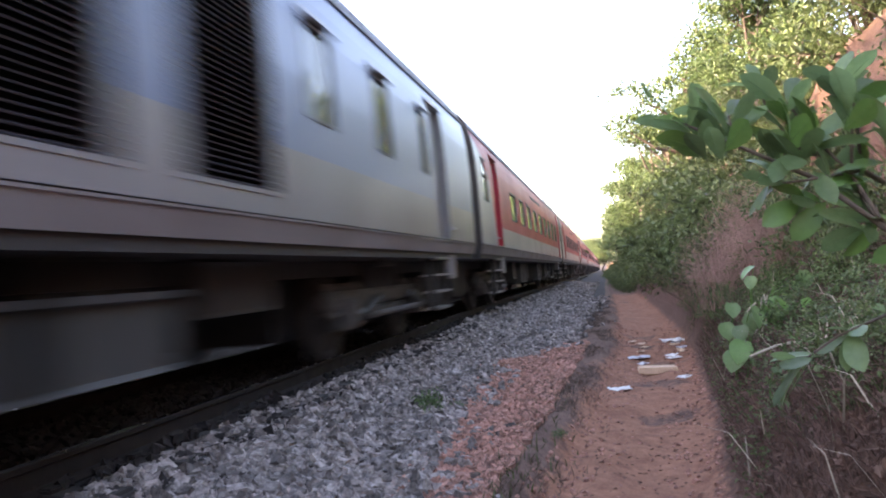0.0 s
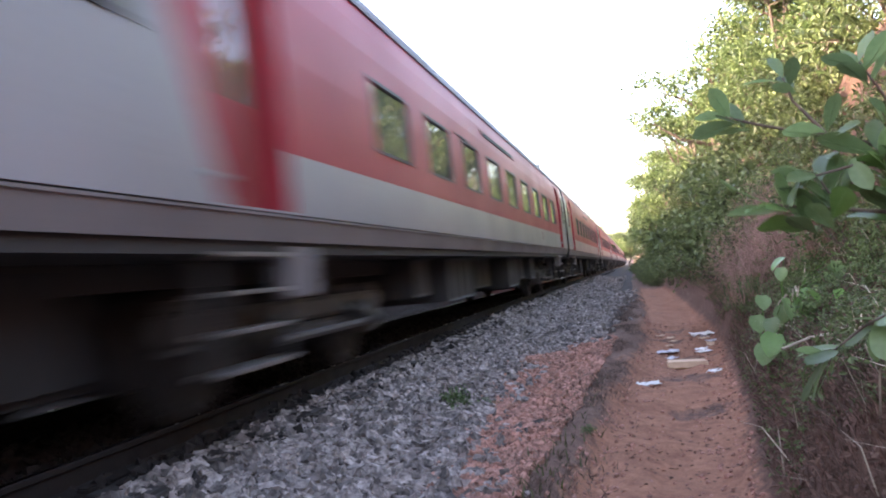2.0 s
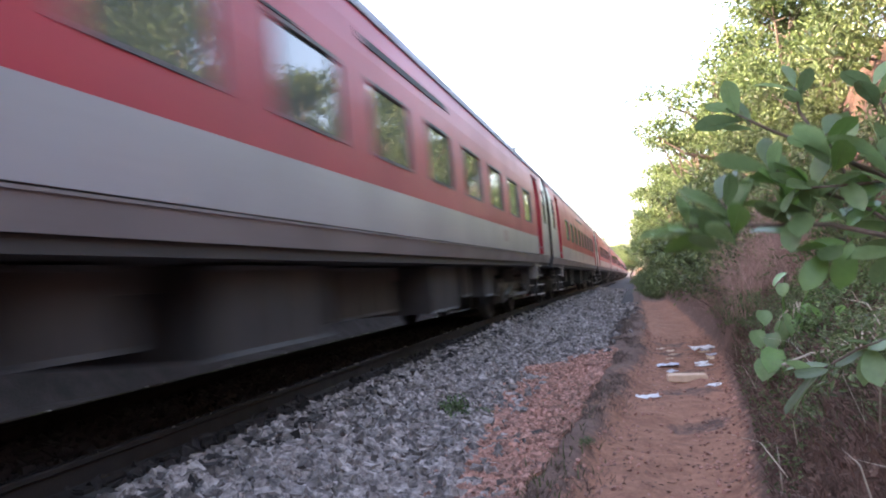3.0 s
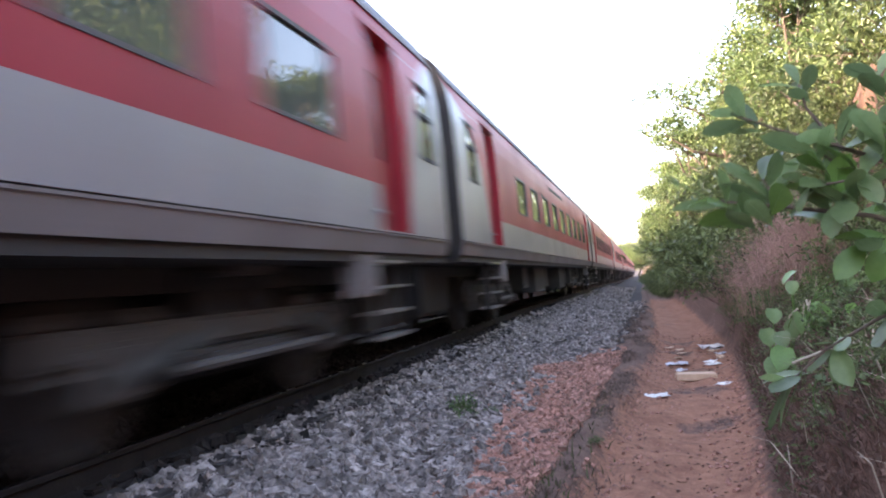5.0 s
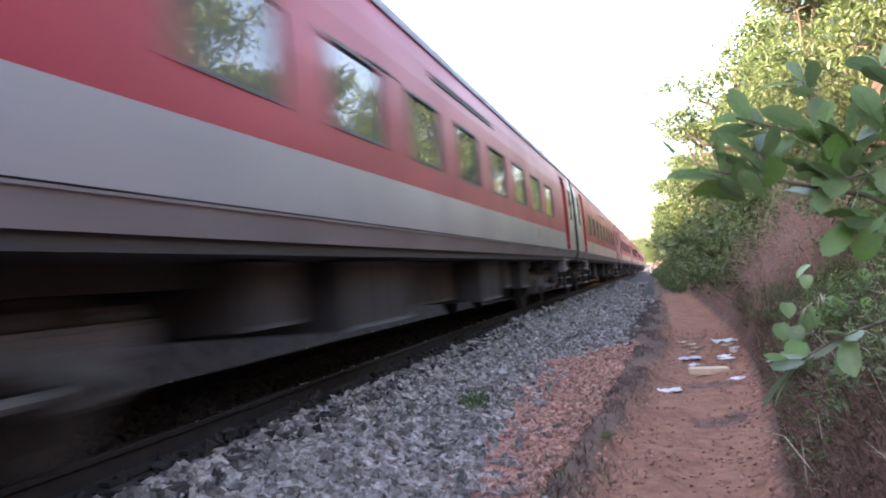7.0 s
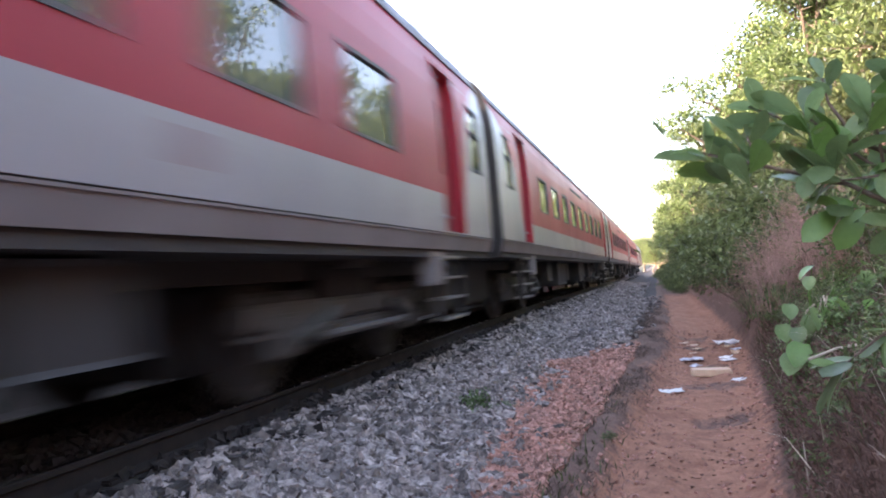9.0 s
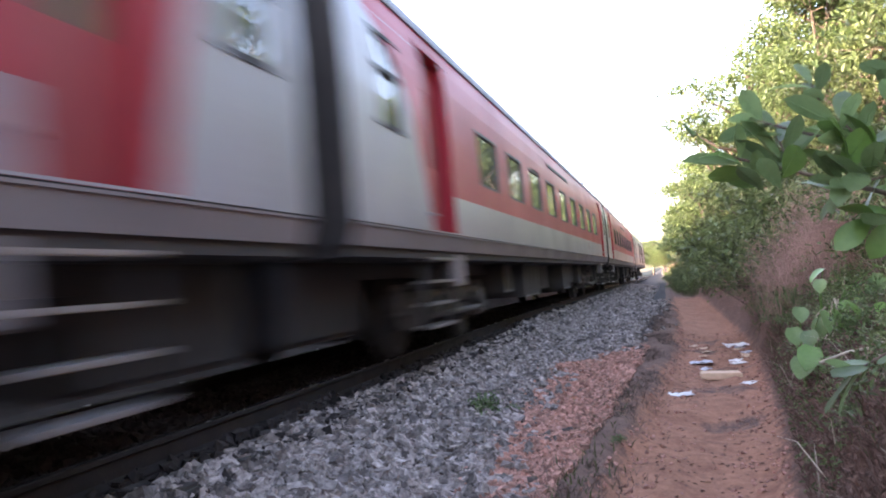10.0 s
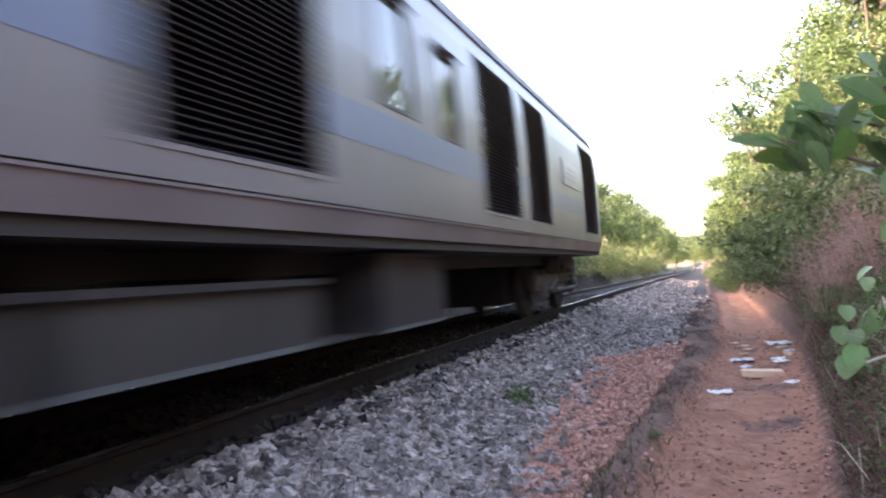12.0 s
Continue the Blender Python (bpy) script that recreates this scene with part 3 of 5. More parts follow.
def car_pose(k, t):
    """Both bogies of a car stand on the line of the track."""
    y0 = GAP0 + k * PITCH - SPEED * t
    (xa, za), (xb, zb) = track_at(y0 + 4.1), track_at(y0 + PITCH - 4.1)
    run = PITCH - 8.2
    yaw = math.degrees(math.atan2(-(xb - xa), run))
    pitch = math.degrees(math.atan2(zb - za, run))
    return pose(xa + (xa - xb) / run * 4.1, y0, za + (za - zb) / run * 4.1, pitch, 0, yaw)


def train_rows(k):
    if k < 0:  # the leading generator car runs the other way round
        return [(0.5 * i, car_pose(k, 0.5 * i) @ Matrix.Translation((0, PITCH, 0)) @ pose(0, 0, 0, 0, 0, 180)) for i in range(25)]
    return [(0.5 * i, car_pose(k, 0.5 * i)) for i in range(25)]

# ---- ground ----
SOILS = (((0.43, 0.215, 0.138), (0.21, 0.100, 0.066)),    # footpath: red laterite
         ((0.36, 0.20, 0.155), (0.21, 0.115, 0.09)),         # shoulder: reddish gravel
         ((0.23, 0.145, 0.112), (0.11, 0.070, 0.056)),     # verge: withered sod
         ((0.20, 0.115, 0.085), (0.095, 0.060, 0.046)))     # bank: dry soil


def soil_mat():
    """Four soils that run into one another along ragged edges, by the zone weights of the ground."""
    m = bpy.data.materials.new("red_soil")
    m.use_nodes = True
    nt = m.node_tree
    bsdf = nt.nodes["Principled BSDF"]
    bsdf.inputs["Roughness"].default_value = 0.95
    bsdf.inputs["Specular IOR Level"].default_value = 0.2
    tc = nt.nodes.new("ShaderNodeTexCoord")

    def tex(scale, detail, rough=0.6):
        n = nt.nodes.new("ShaderNodeTexNoise")
        n.inputs["Scale"].default_value, n.inputs["Detail"].default_value, n.inputs["Roughness"].default_value = scale, detail, rough
        nt.links.new(tc.outputs["Object"], n.inputs["Vector"])
        return n.outputs["Fac"]

    def math2(op, x, y, z=None):
        n = nt.nodes.new("ShaderNodeMath")
        n.operation = op
        for k, v in enumerate((x, y, z)):
            if v is None:
                continue
            if isinstance(v, (int, float)):
                n.inputs[k].default_value = v
            else:
                nt.links.new(v, n.inputs[k])
        return n.outputs[0]

    def blend(f, x, y):
        n = nt.nodes.new("ShaderNodeMix")
        n.data_type = "RGBA"
        nt.links.new(f, n.inputs["Factor"])
        for key, v in (("A", x), ("B", y)):
            if isinstance(v, tuple):
                n.inputs[key].default_value = (*v, 1)
            else:
                nt.links.new(v, n.inputs[key])
        return n.outputs["Result"]

    def sharpen(v, lo, hi):
        n = nt.nodes.new("ShaderNodeMapRange")
        n.inputs["From Min"].default_value, n.inputs["From Max"].default_value = lo, hi
        nt.links.new(v, n.inputs["Value"])
        return n.outputs["Result"]
    coarse, mid, fine = tex(1.6, 6), tex(9, 8, 0.7), tex(55, 4, 0.7)
    grain = math2("MULTIPLY_ADD", fine, 0.5, mid)
    tone = sharpen(math2("MULTIPLY_ADD", coarse, 0.5, grain), 0.80, 1.22)
    zone = nt.nodes.new("ShaderNodeAttribute")
    zone.attribute_name = "zone"
    sep = nt.nodes.new("ShaderNodeSeparateColor")
    nt.links.new(zone.outputs["Color"], sep.inputs["Color"])
    col = blend(tone, *SOILS[0])
    ragged = math2("MULTIPLY_ADD", grain, 1.1, -0.82)
    for k, key in enumerate(("Red", "Green", "Blue")):
        f = sharpen(math2("ADD", sep.outputs[key], ragged), 0.32, 0.68)
        col = blend(f, col, blend(tone, *SOILS[k + 1]))
    nt.links.new(col, bsdf.inputs["Base Color"])
    bp = nt.nodes.new("ShaderNodeBump")
    bp.inputs["Strength"].default_value, bp.inputs["Distance"].default_value = 0.8, 0.03
    nt.links.new(grain, bp.inputs["Height"])
    nt.links.new(bp.outputs["Normal"], bsdf.inputs["Normal"])
    return m


SOIL = soil_mat()
# Bed colour is kept dark to paint the shade in gaps between stones.
BALLAST_BED = mat("shade_dark_ballast_bed", (0.055, 0.048, 0.046), (0.024, 0.021, 0.020), 0.95, scale=14, fine=60, bump=0.8, detail=8)
# Far bank soil, with the shade behind the train put into its colour.
LEFT_BANK = mat("shade_darkened_bank", (0.034, 0.026, 0.021), (0.019, 0.016, 0.012), 0.95, spec=0.12, scale=2.5, fine=40, bump=0.6, detail=8)
FIELD = mat("scrub_ground", (0.06, 0.07, 0.03), (0.10, 0.08, 0.045), 0.95, scale=1.2, fine=20, bump=0.5, detail=8)
# Oil stain plus the train's shade, both put into the stone colour.
STAINED_SHADED = mat("oil_stained_shaded_ballast", (0.046, 0.040, 0.038), (0.027, 0.023, 0.022), 0.9, spec=0.2, scale=20, fine=150, bump=0.25, per_island=0.4)
STONE = mat("grey_granite_ballast", (0.37, 0.318, 0.29), (0.09, 0.075, 0.068), 0.85, scale=20, fine=150, bump=0.25, per_island=0.6)
STONE_OB = mat("grey_granite_stone", (0.37, 0.318, 0.29), (0.09, 0.075, 0.068), 0.85, scale=20, fine=150, bump=0.25, per_object=0.6)
REDSTONE = mat("red_dusted_pebbles", (0.47, 0.245, 0.185), (0.27, 0.14, 0.106), 0.9, scale=20, fine=120, bump=0.25, per_island=0.4)

# The far bank's top is raised out of view to block low sun.
PROF_X = (-400, -60, -18, -11.5, -10.0, -8.6, -7.6, -6.6, -5.6, -5.0, -2.72, -2.45, -1.55, -1.25, -0.62, -0.40, -0.24, 0.20, 0.62, 0.80, 0.92, 1.06, 1.42, 1.95, 2.5, 2.9, 3.4, 4.5, 7.0, 14, 60, 400)
PROF_Z = (4.2, 4.2, 4.0, 3.4, 2.4, 0.75, -0.42, -0.50, -0.24, -0.18, -0.18, -0.25, -0.47, -0.50, -0.43, -0.44, -0.57, -0.63, -0.61, -0.52, -0.20, 0.10, 0.34, 0.80, 1.7, 3.0, 3.6, 4.0, 4.3, 4.6, 5.0, 5.0)


def x_shift(y):
    return float(np.interp(y, (3, 4.5, 6.2, 10.3, 13, 19, 40), (-0.30, -0.18, 0.0, 0.28, 0.38, 0.42, 0.3)))


def local_x(x, y):
    """Where a place lies across the line: the track bends far off, the footpath wanders."""
    bend = track_at(min(y, 400.0))[0] - TX
    lx = x - bend * (1.0 if x < 1 else max(0.0, 1 - (x - 1) / 20))
    k = min(1.0, max(0.0, (lx + 1.1) / 0.7))
    return lx - k * x_shift(y)


def ground_z(x, y, rough=True):
    lx = local_x(x, y)
    z = float(np.interp(lx, PROF_X, PROF_Z))
    if lx < -7.0 and y > 34:
        z = z + (min(z, 0.9) - z) * min(1.0, (y - 34) / 16.0)
    z += track_at(min(y, 400.0))[1]
    if lx > 0.85:
        k = min(1.0, (lx - 0.85) / 1.0)
        z += k * (0.35 * noise.noise((x * 0.5, y * 0.28, 3.1)) + 0.16 * noise.noise((x * 1.7, y * 1.3, 7.7)))
    if rough and -1.6 < lx < 0.8:
        z += 0.06 * noise.noise((x * 1.6, y * 0.9, 1.0)) + 0.045 * noise.noise((x * 4.1, y * 3.3, 2.0)) + 0.007 * noise.noise((x * 16, y * 13, 4.0))
    if lx < -7:
        z += 0.3 * noise.noise((x * 0.35, y * 0.3, 9.0))
    return z


def ballast_edge(y):
    """Where the grey ballast ends and the red gravel begins."""
    e = float(np.interp(y, (3, 3.9, 5, 6.5, 9.3, 10.2, 10.7, 13, 20, 30), (-1.20, -1.27, -1.39, -1.53, -1.66, -1.34, -0.92, -0.84, -0.66, -0.6)))
    return e + 0.07 * noise.noise((0.0, y * 1.4, 2.2))


def build_ground():
    xs = sorted(set([float(v) for v in PROF_X] + list(np.arange(-1.6, 1.0, 0.07)) + list(np.arange(1.0, 4.6, 0.22)) + list(np.arange(-9, -6, 0.35)) + [5.2, 6, 8.5, 10, 20, 35, -20, -35, -120, 120]))
    ys = list(np.arange(-30, 0, 3.0)) + list(np.arange(0, 14, 0.09)) + list(np.arange(14, 40, 0.5)) + list(np.arange(40, 130, 3.0)) + [140, 160, 200, 260, 340, 420, 600, 900]
    nx = len(xs)
    verts = [(x, y, ground_z(x, y)) for y in ys for x in xs]
    faces, ids = [], []
    for j in range(len(ys) - 1):
        for i in range(nx - 1):
            faces.append((j * nx + i, j * nx + i + 1, (j + 1) * nx + i + 1, (j + 1) * nx + i))
            x, y = (xs[i] + xs[i + 1]) / 2, ys[j]
            x = local_x(x, y)
            edge = ballast_edge(y)
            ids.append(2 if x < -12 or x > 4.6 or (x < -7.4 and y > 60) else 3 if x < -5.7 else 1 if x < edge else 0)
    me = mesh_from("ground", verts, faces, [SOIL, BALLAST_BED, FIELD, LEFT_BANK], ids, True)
    ramp = lambda v, lo, hi: min(1.0, max(0.0, (v - lo) / (hi - lo)))
    zones = []
    for x, y, _ in verts:
        lx = local_x(x, y)
        gravel = ramp(lx, -0.52, -0.74) * ramp(y, 11.6, 10.2)
        verge = ramp(lx, -0.86, -0.60) * ramp(lx, -0.18, -0.42) * (0.45 + 0.9 * max(0.0, 0.35 + noise.noise((x * 1.5, y * 0.9, 3.3))))
        verge = max(verge, ramp(lx, -0.3, -0.6) * ramp(y, 10.4, 11.6), ramp(y, 28, 36))
        drift = 0.62 * ramp(noise.noise((x * 1.3, y * 2.0, 9.1)), 0.15, 0.45) if -0.3 < lx < 0.7 else 0.0
        zones += [gravel, max(verge, drift), ramp(lx, 0.60, 0.86), 1.0]
    me.color_attributes.new("zone", "FLOAT_COLOR", "POINT").data.foreach_set("color", zones)
    return tagged(new("ground", me), "red laterite footpath between gravel shoulder and scrubby bank", "ground", kind="structure")


ground = build_ground()


def stone_field(name, n, area, size, lift, material, seed, label, skip=None):
    """Many small angular stones, scattered over the ground, in one mesh."""
    rng = np.random.default_rng(seed)
    base = np.array([(x, y, z) for z in (-0.8, 0.8) for y in (-0.8, 0.8) for x in (-0.8, 0.8)])
    tris = np.array([(0, 2, 3), (0, 3, 1), (4, 5, 7), (4, 7, 6), (0, 1, 5), (0, 5, 4), (2, 6, 7), (2, 7, 3), (0, 4, 6), (0, 6, 2), (1, 3, 7), (1, 7, 5)])
    V, F, c = [], [], 0
    for _ in range(n):
        x, y = area(rng)
        s = size * rng.uniform(0.55, 1.35)
        b = base + rng.uniform(-0.36, 0.36, base.shape)
        b = b * np.array([s, s * rng.uniform(0.6, 0.95), s * rng.uniform(0.5, 0.9)])
        q = np.array(Euler(rng.uniform(-0.7, 0.7, 3).tolist()[:2] + [rng.uniform(0, 6.28)]).to_matrix())
        V.append(b @ q.T + (x, y, ground_z(x, y) + s * lift * rng.uniform(0.3, 1.2)))
        F.append(tris + c)
        c += len(base)
    me = mesh_from(name, np.concatenate(V).tolist(), np.concatenate(F).tolist(), [material])
    return new(name, me)


def ballast_area(rng):
    y = 2.2 + 24.0 * rng.random() ** 1.9
    e = ballast_edge(y)
    x = rng.uniform(-2.68, e + 0.10) if rng.random() < 0.95 else e + abs(rng.normal(0, 0.2))
    return x + track_at(y)[0] - TX, y


def shoulder_area(rng):
    y = 2.2 + 8.8 * rng.random() ** 1.3
    return rng.uniform(ballast_edge(y) - 0.06, -0.58 + 0.6 * x_shift(y)), y


def distant_area(rng):
    y = 13 + 42 * rng.random() ** 1.4
    return rng.uniform(-2.75, -0.75 if y > 20 else -0.95) + track_at(y)[0] - TX, y


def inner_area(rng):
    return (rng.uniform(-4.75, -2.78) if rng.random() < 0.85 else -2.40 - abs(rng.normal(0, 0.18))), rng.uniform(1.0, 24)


def far_area(rng):
    return rng.uniform(-5.9, -4.8), rng.uniform(1.0, 26)


def litter_area(rng):
    y = 3.0 + 12 * rng.random() ** 1.5
    return 0.55 * rng.choice((-1, 1)) * rng.random() ** 0.5 + 0.2 + x_shift(y), y


ballast = tagged(stone_field("ballast", 18000, ballast_area, 0.041, 0.6, STONE, 1, ""), "loose angular grey granite track ballast", "ballast", kind="stuff")
distant_ballast = tagged(stone_field("distant_ballast", 7000, distant_area, 0.055, 0.5, STONE, 8, ""), "grey granite ballast shoulder farther along the line", "ballast", kind="stuff")
far_ballast = tagged(stone_field("far_ballast", 5000, far_area, 0.038, 0.5, STONE, 6, ""), "grey ballast beyond the far rail", "ballast", kind="stuff")


def loose_stones(parent):
    """The nearest stones, each an object of its own."""
    rng = np.random.default_rng(17)
    kinds = []
    for k in range(6):
        bm = bmesh.new()
        bmesh.ops.create_cube(bm, size=1.6)
        f = (1.0, rng.uniform(0.6, 0.9), rng.uniform(0.45, 0.7))
        for v in bm.verts:
            v.co = Vector([(c + rng.uniform(-0.42, 0.42)) * s for c, s in zip(v.co, f)])
        me = bpy.data.meshes.new("stone")
        bm.to_mesh(me)
        bm.free()
        me.materials.append(STONE_OB)
        kinds.append(me)
    for _ in range(290):
        y = rng.uniform(3.0, 4.6)
        x = rng.uniform(-2.5, ballast_edge(y))
        place("stone", kinds[int(rng.random() * 6)], parent, at=pose(x, y, ground_z(x, y) + 0.028, rng.uniform(-30, 30), rng.uniform(-30, 30), rng.uniform(0, 360)) @ Matrix.Scale(0.036 * rng.uniform(0.7, 1.4), 4))


loose_stones(ballast)
inner = tagged(stone_field("track_ballast", 9000, inner_area, 0.040, 0.6, STAINED_SHADED, 2, ""), "oil-stained ballast between the rails, darkened further for the train's shade", "ballast", kind="stuff")
pebbles = tagged(stone_field("gravel", 13000, shoulder_area, 0.027, 0.45, REDSTONE, 3, ""), "small red-dusted gravel on the shoulder", "gravel", kind="stuff")
grit = tagged(stone_field("path_grit", 1300, litter_area, 0.013, 0.4, REDSTONE, 4, ""), "loose grit and clods on the footpath", "gravel", kind="stuff")


# ---- track ----
def build_track():
    secs = [(-0.075, -0.172), (0.075, -0.172), (0.075, -0.160), (0.012, -0.135), (0.012, -0.04), (0.036, -0.03), (0.036, -0.006), (0.026, 0.0), (-0.026, 0.0), (-0.036, -0.006), (-0.036, -0.03), (-0.012, -0.04), (-0.012, -0.135), (-0.075, -0.160)]
    ys = list(np.arange(-30, 30, 2.0)) + list(np.arange(30, 200, 5.0)) + list(np.arange(200, 420, 20.0))
    for side in (-0.856, 0.856):
        rail = None
        for name, sec in (("rail", secs[:5] + secs[11:]), ("rail_head", secs[4:12])):
            V, F, ids = [], [], []
            n = len(sec)
            for y in ys:
                cx, cz = track_at(y)
                V += [(cx + side + a, y, cz + b) for a, b in sec]
            for j in range(len(ys) - 1):
                for i in range(n):
                    F.append((j * n + i, j * n + (i + 1) % n, (j + 1) * n + (i + 1) % n, (j + 1) * n + i))
                    ids.append(1 if sec[i][1] == sec[(i + 1) % n][1] == 0.0 else 0)
            me = mesh_from(name, V, F, [RAIL, RAILTOP], ids)
            if rail is None:
                rail = tagged(new("rail", me), "rusty flat-bottom steel rail, darkened for shade, with a polished head", "rail", "rails of the track")
            else:
                place("rail_head", me, rail, "polished steel head")
    bm = bmesh.new()
    vs = box(bm, -1.37, 1.37, -0.125, 0.125, -0.38, -0.165, 0.02)
    me = bpy.data.meshes.new("sleeper")
    bm.to_mesh(me)
    bm.free()
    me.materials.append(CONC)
    bm = bmesh.new()
    box(bm, -0.035, 0.035, -0.045, 0.045, -0.166, -0.135, 0.008)
    clip = bpy.data.meshes.new("rail_clip")
    bm.to_mesh(clip)
    bm.free()
    clip.materials.append(RAIL)
    y = -6.0
    while y < 90:
        cx, cz = track_at(y)
        sl = tagged(place("sleeper", me, at=Matrix.Translation((cx, y, cz))), "stained concrete sleeper, darkened for the train's shade, bedded in ballast", "sleeper", "sleepers of the track")
        if y < 16:
            for sx in (-0.946, -0.766, 0.766, 0.946):
                place("rail_clip", clip, sl, at=Matrix.Translation((sx, 0, 0)))
        y += 0.65


build_track()

# ---- plants ----
LEAF_SUN = mat("tree_leaf", (0.145, 0.195, 0.068), (0.085, 0.135, 0.045), 0.5, scale=3, fine=30, bump=0.05, per_island=0.6, trans=0.28)
LEAF_DARK = mat("dark_shrub_leaf", (0.155, 0.195, 0.075), (0.08, 0.115, 0.042), 0.5, scale=3, fine=30, bump=0.05, per_island=0.5, trans=0.3)
LEAF_BIG = mat("glossy_broad_leaf", (0.20, 0.30, 0.125), (0.13, 0.215, 0.085), 0.40, scale=4, fine=50, bump=0.15, per_object=0.4, trans=0.5)
LEAF_LIGHT = mat("fresh_broad_leaf", (0.16, 0.30, 0.075), (0.11, 0.22, 0.055), 0.42, scale=5, fine=50, bump=0.1, per_object=0.25, trans=0.3)
DRY = mat("dry_reddish_grass", (0.21, 0.128, 0.096), (0.11, 0.070, 0.054), 0.9, scale=4, fine=60, bump=0.05, per_island=0.4, trans=0.25)
STRAW = mat("pale_dry_stem", (0.55, 0.47, 0.36), (0.40, 0.33, 0.25), 0.9, scale=6, fine=60, bump=0.05, per_island=0.4)
GRASS = mat("green_grass", (0.075, 0.105, 0.034), (0.09, 0.09, 0.04), 0.8, scale=4, fine=60, bump=0.05, per_island=0.4, trans=0.25)
BARK = mat("grey_brown_bark", (0.16, 0.12, 0.09), (0.09, 0.07, 0.055), 0.9, scale=8, fine=60, bump=0.5, streak=(3, 3, 0.6))


def norm(a):
    return a / np.maximum(np.linalg.norm(a, axis=-1, keepdims=True), 1e-9)


def leaf_arrays(p, d, up, length, width, fold=0.25, droop=0.15):
    """Pointed leaves, each six vertices folded along the midrib."""
    n = len(p)
    d = norm(d)
    r = norm(np.cross(d, up))
    u = np.cross(r, d)
    L, W = length[:, None], width[:, None]
    v = np.stack([p, p + d * L * 0.4 + r * W * 0.5 + u * W * fold, p + d * L * 0.75 + r * W * 0.4 + u * (W * fold - L * droop * 0.4),
                  p + d * L - u * L * droop, p + d * L * 0.75 - r * W * 0.4 + u * (W * fold - L * droop * 0.4), p + d * L * 0.4 - r * W * 0.5 + u * W * fold], 1)
    f = np.array([[0, 1, 2, 3], [0, 3, 4, 5]])
    return v.reshape(-1, 3), (f[None] + 6 * np.arange(n)[:, None, None]).reshape(-1, 4)


def crown_mesh(name, rng, blobs, per, leaf, material, out=0.55):
    """A crown of leaf clumps: blobs are (centre, radii) filled with sprays of leaves, denser at their skins."""
    P, Dv = [], []
    for c, rad in blobs:
        n = int(per * (np.prod(rad) ** (2 / 3)))
        nb = max(4, n // 22)
        q = norm(rng.normal(size=(nb, 3)))
        q[:, 2] = np.where(q[:, 2] < -0.4, -q[:, 2], q[:, 2])
        tip = np.array(c) + q * np.array(rad) * (rng.random((nb, 1)) ** 0.35) * (1 + 0.18 * rng.normal(size=(nb, 1)))
        spray = np.repeat(tip, 22, 0) + rng.normal(size=(nb * 22, 3)) * leaf * np.array([1.5, 1.5, 0.9])
        P.append(spray)
        Dv.append(np.repeat(q, 22, 0) * out + rng.normal(size=(nb * 22, 3)) * 0.6 + np.array([0, 0, -0.25]))
    P, Dv = np.concatenate(P), np.concatenate(Dv)
    n = len(P)
    up = norm(np.array([0, 0, 1.0]) + rng.normal(size=(n, 3)) * 0.5)
    v, f = leaf_arrays(P, Dv, up, leaf * rng.uniform(0.7, 1.4, n), leaf * rng.uniform(0.32, 0.55, n))
    return mesh_from(name, v.tolist(), f.tolist(), [material])


def trunk_mesh(rng, height, radius, blobs):
    bm = bmesh.new()
    pts = [Vector((0, 0, -0.4))]
    for k in range(1, 6):
        pts.append(Vector((rng.normal() * 0.12 * k, rng.normal() * 0.12 * k, height * k / 5)))
    for k in range(5):
        rod(bm, pts[k], pts[k + 1], radius * (1 - k * 0.16), radius * (1 - (k + 1) * 0.16), 9, False)
    for c, rad in blobs:
        a = pts[2 + int(rng.random() * 3)]
        c = Vector(c)
        mid = a.lerp(c, 0.5) + Vector(rng.normal(size=3) * 0.15)
        rod(bm, a, mid, radius * 0.45, radius * 0.28, 7, False)
        rod(bm, mid, c, radius * 0.28, radius * 0.08, 6, False)
        for _ in range(3):
            e = c + Vector(norm(rng.normal(size=3)) * np.array(rad) * 0.8)
            rod(bm, mid.lerp(c, 0.7), e, radius * 0.10, radius * 0.02, 5, False)
    me = bpy.data.meshes.new("trunk")
    bm.to_mesh(me)
    bm.free()
    me.materials.append(BARK)
    return me


def tree_kind(seed, height, spread, nblob, leaf, per, material):
    rng = np.random.default_rng(seed)
    blobs = []
    for k in range(nblob):
        a = rng.uniform(0, math.tau)
        h = rng.uniform(0.38, 1.0)
        r = spread * (1.05 - 0.75 * (h - 0.38)) * rng.uniform(0.3, 0.95)
        s = spread * rng.uniform(0.28, 0.5)
        blobs.append(((r * math.cos(a), r * math.sin(a), h * height), (s, s, s * 0.75)))
    return trunk_mesh(rng, height * 0.8, 0.035 * height, blobs), crown_mesh("crown", rng, blobs, per, leaf, material)


KINDS = [tree_kind(11, 4.2, 1.9, 15, 0.13, 900, LEAF_SUN), tree_kind(12, 5.2, 2.2, 18, 0.14, 800, LEAF_SUN),
         tree_kind(13, 3.6, 1.7, 13, 0.12, 950, LEAF_SUN), tree_kind(14, 6.5, 2.8, 20, 0.2, 420, LEAF_SUN)]


def tree(kind, x, y, z, yaw, scale, label):
    t = new("tree")
    place("trunk", KINDS[kind][0], t)
    place("crown", KINDS[kind][1], t)
    t.matrix_basis = pose(x, y, z, 0, 0, yaw) @ Matrix.Scale(scale, 4)
    return tagged(t, label, "tree", "trees along the line")


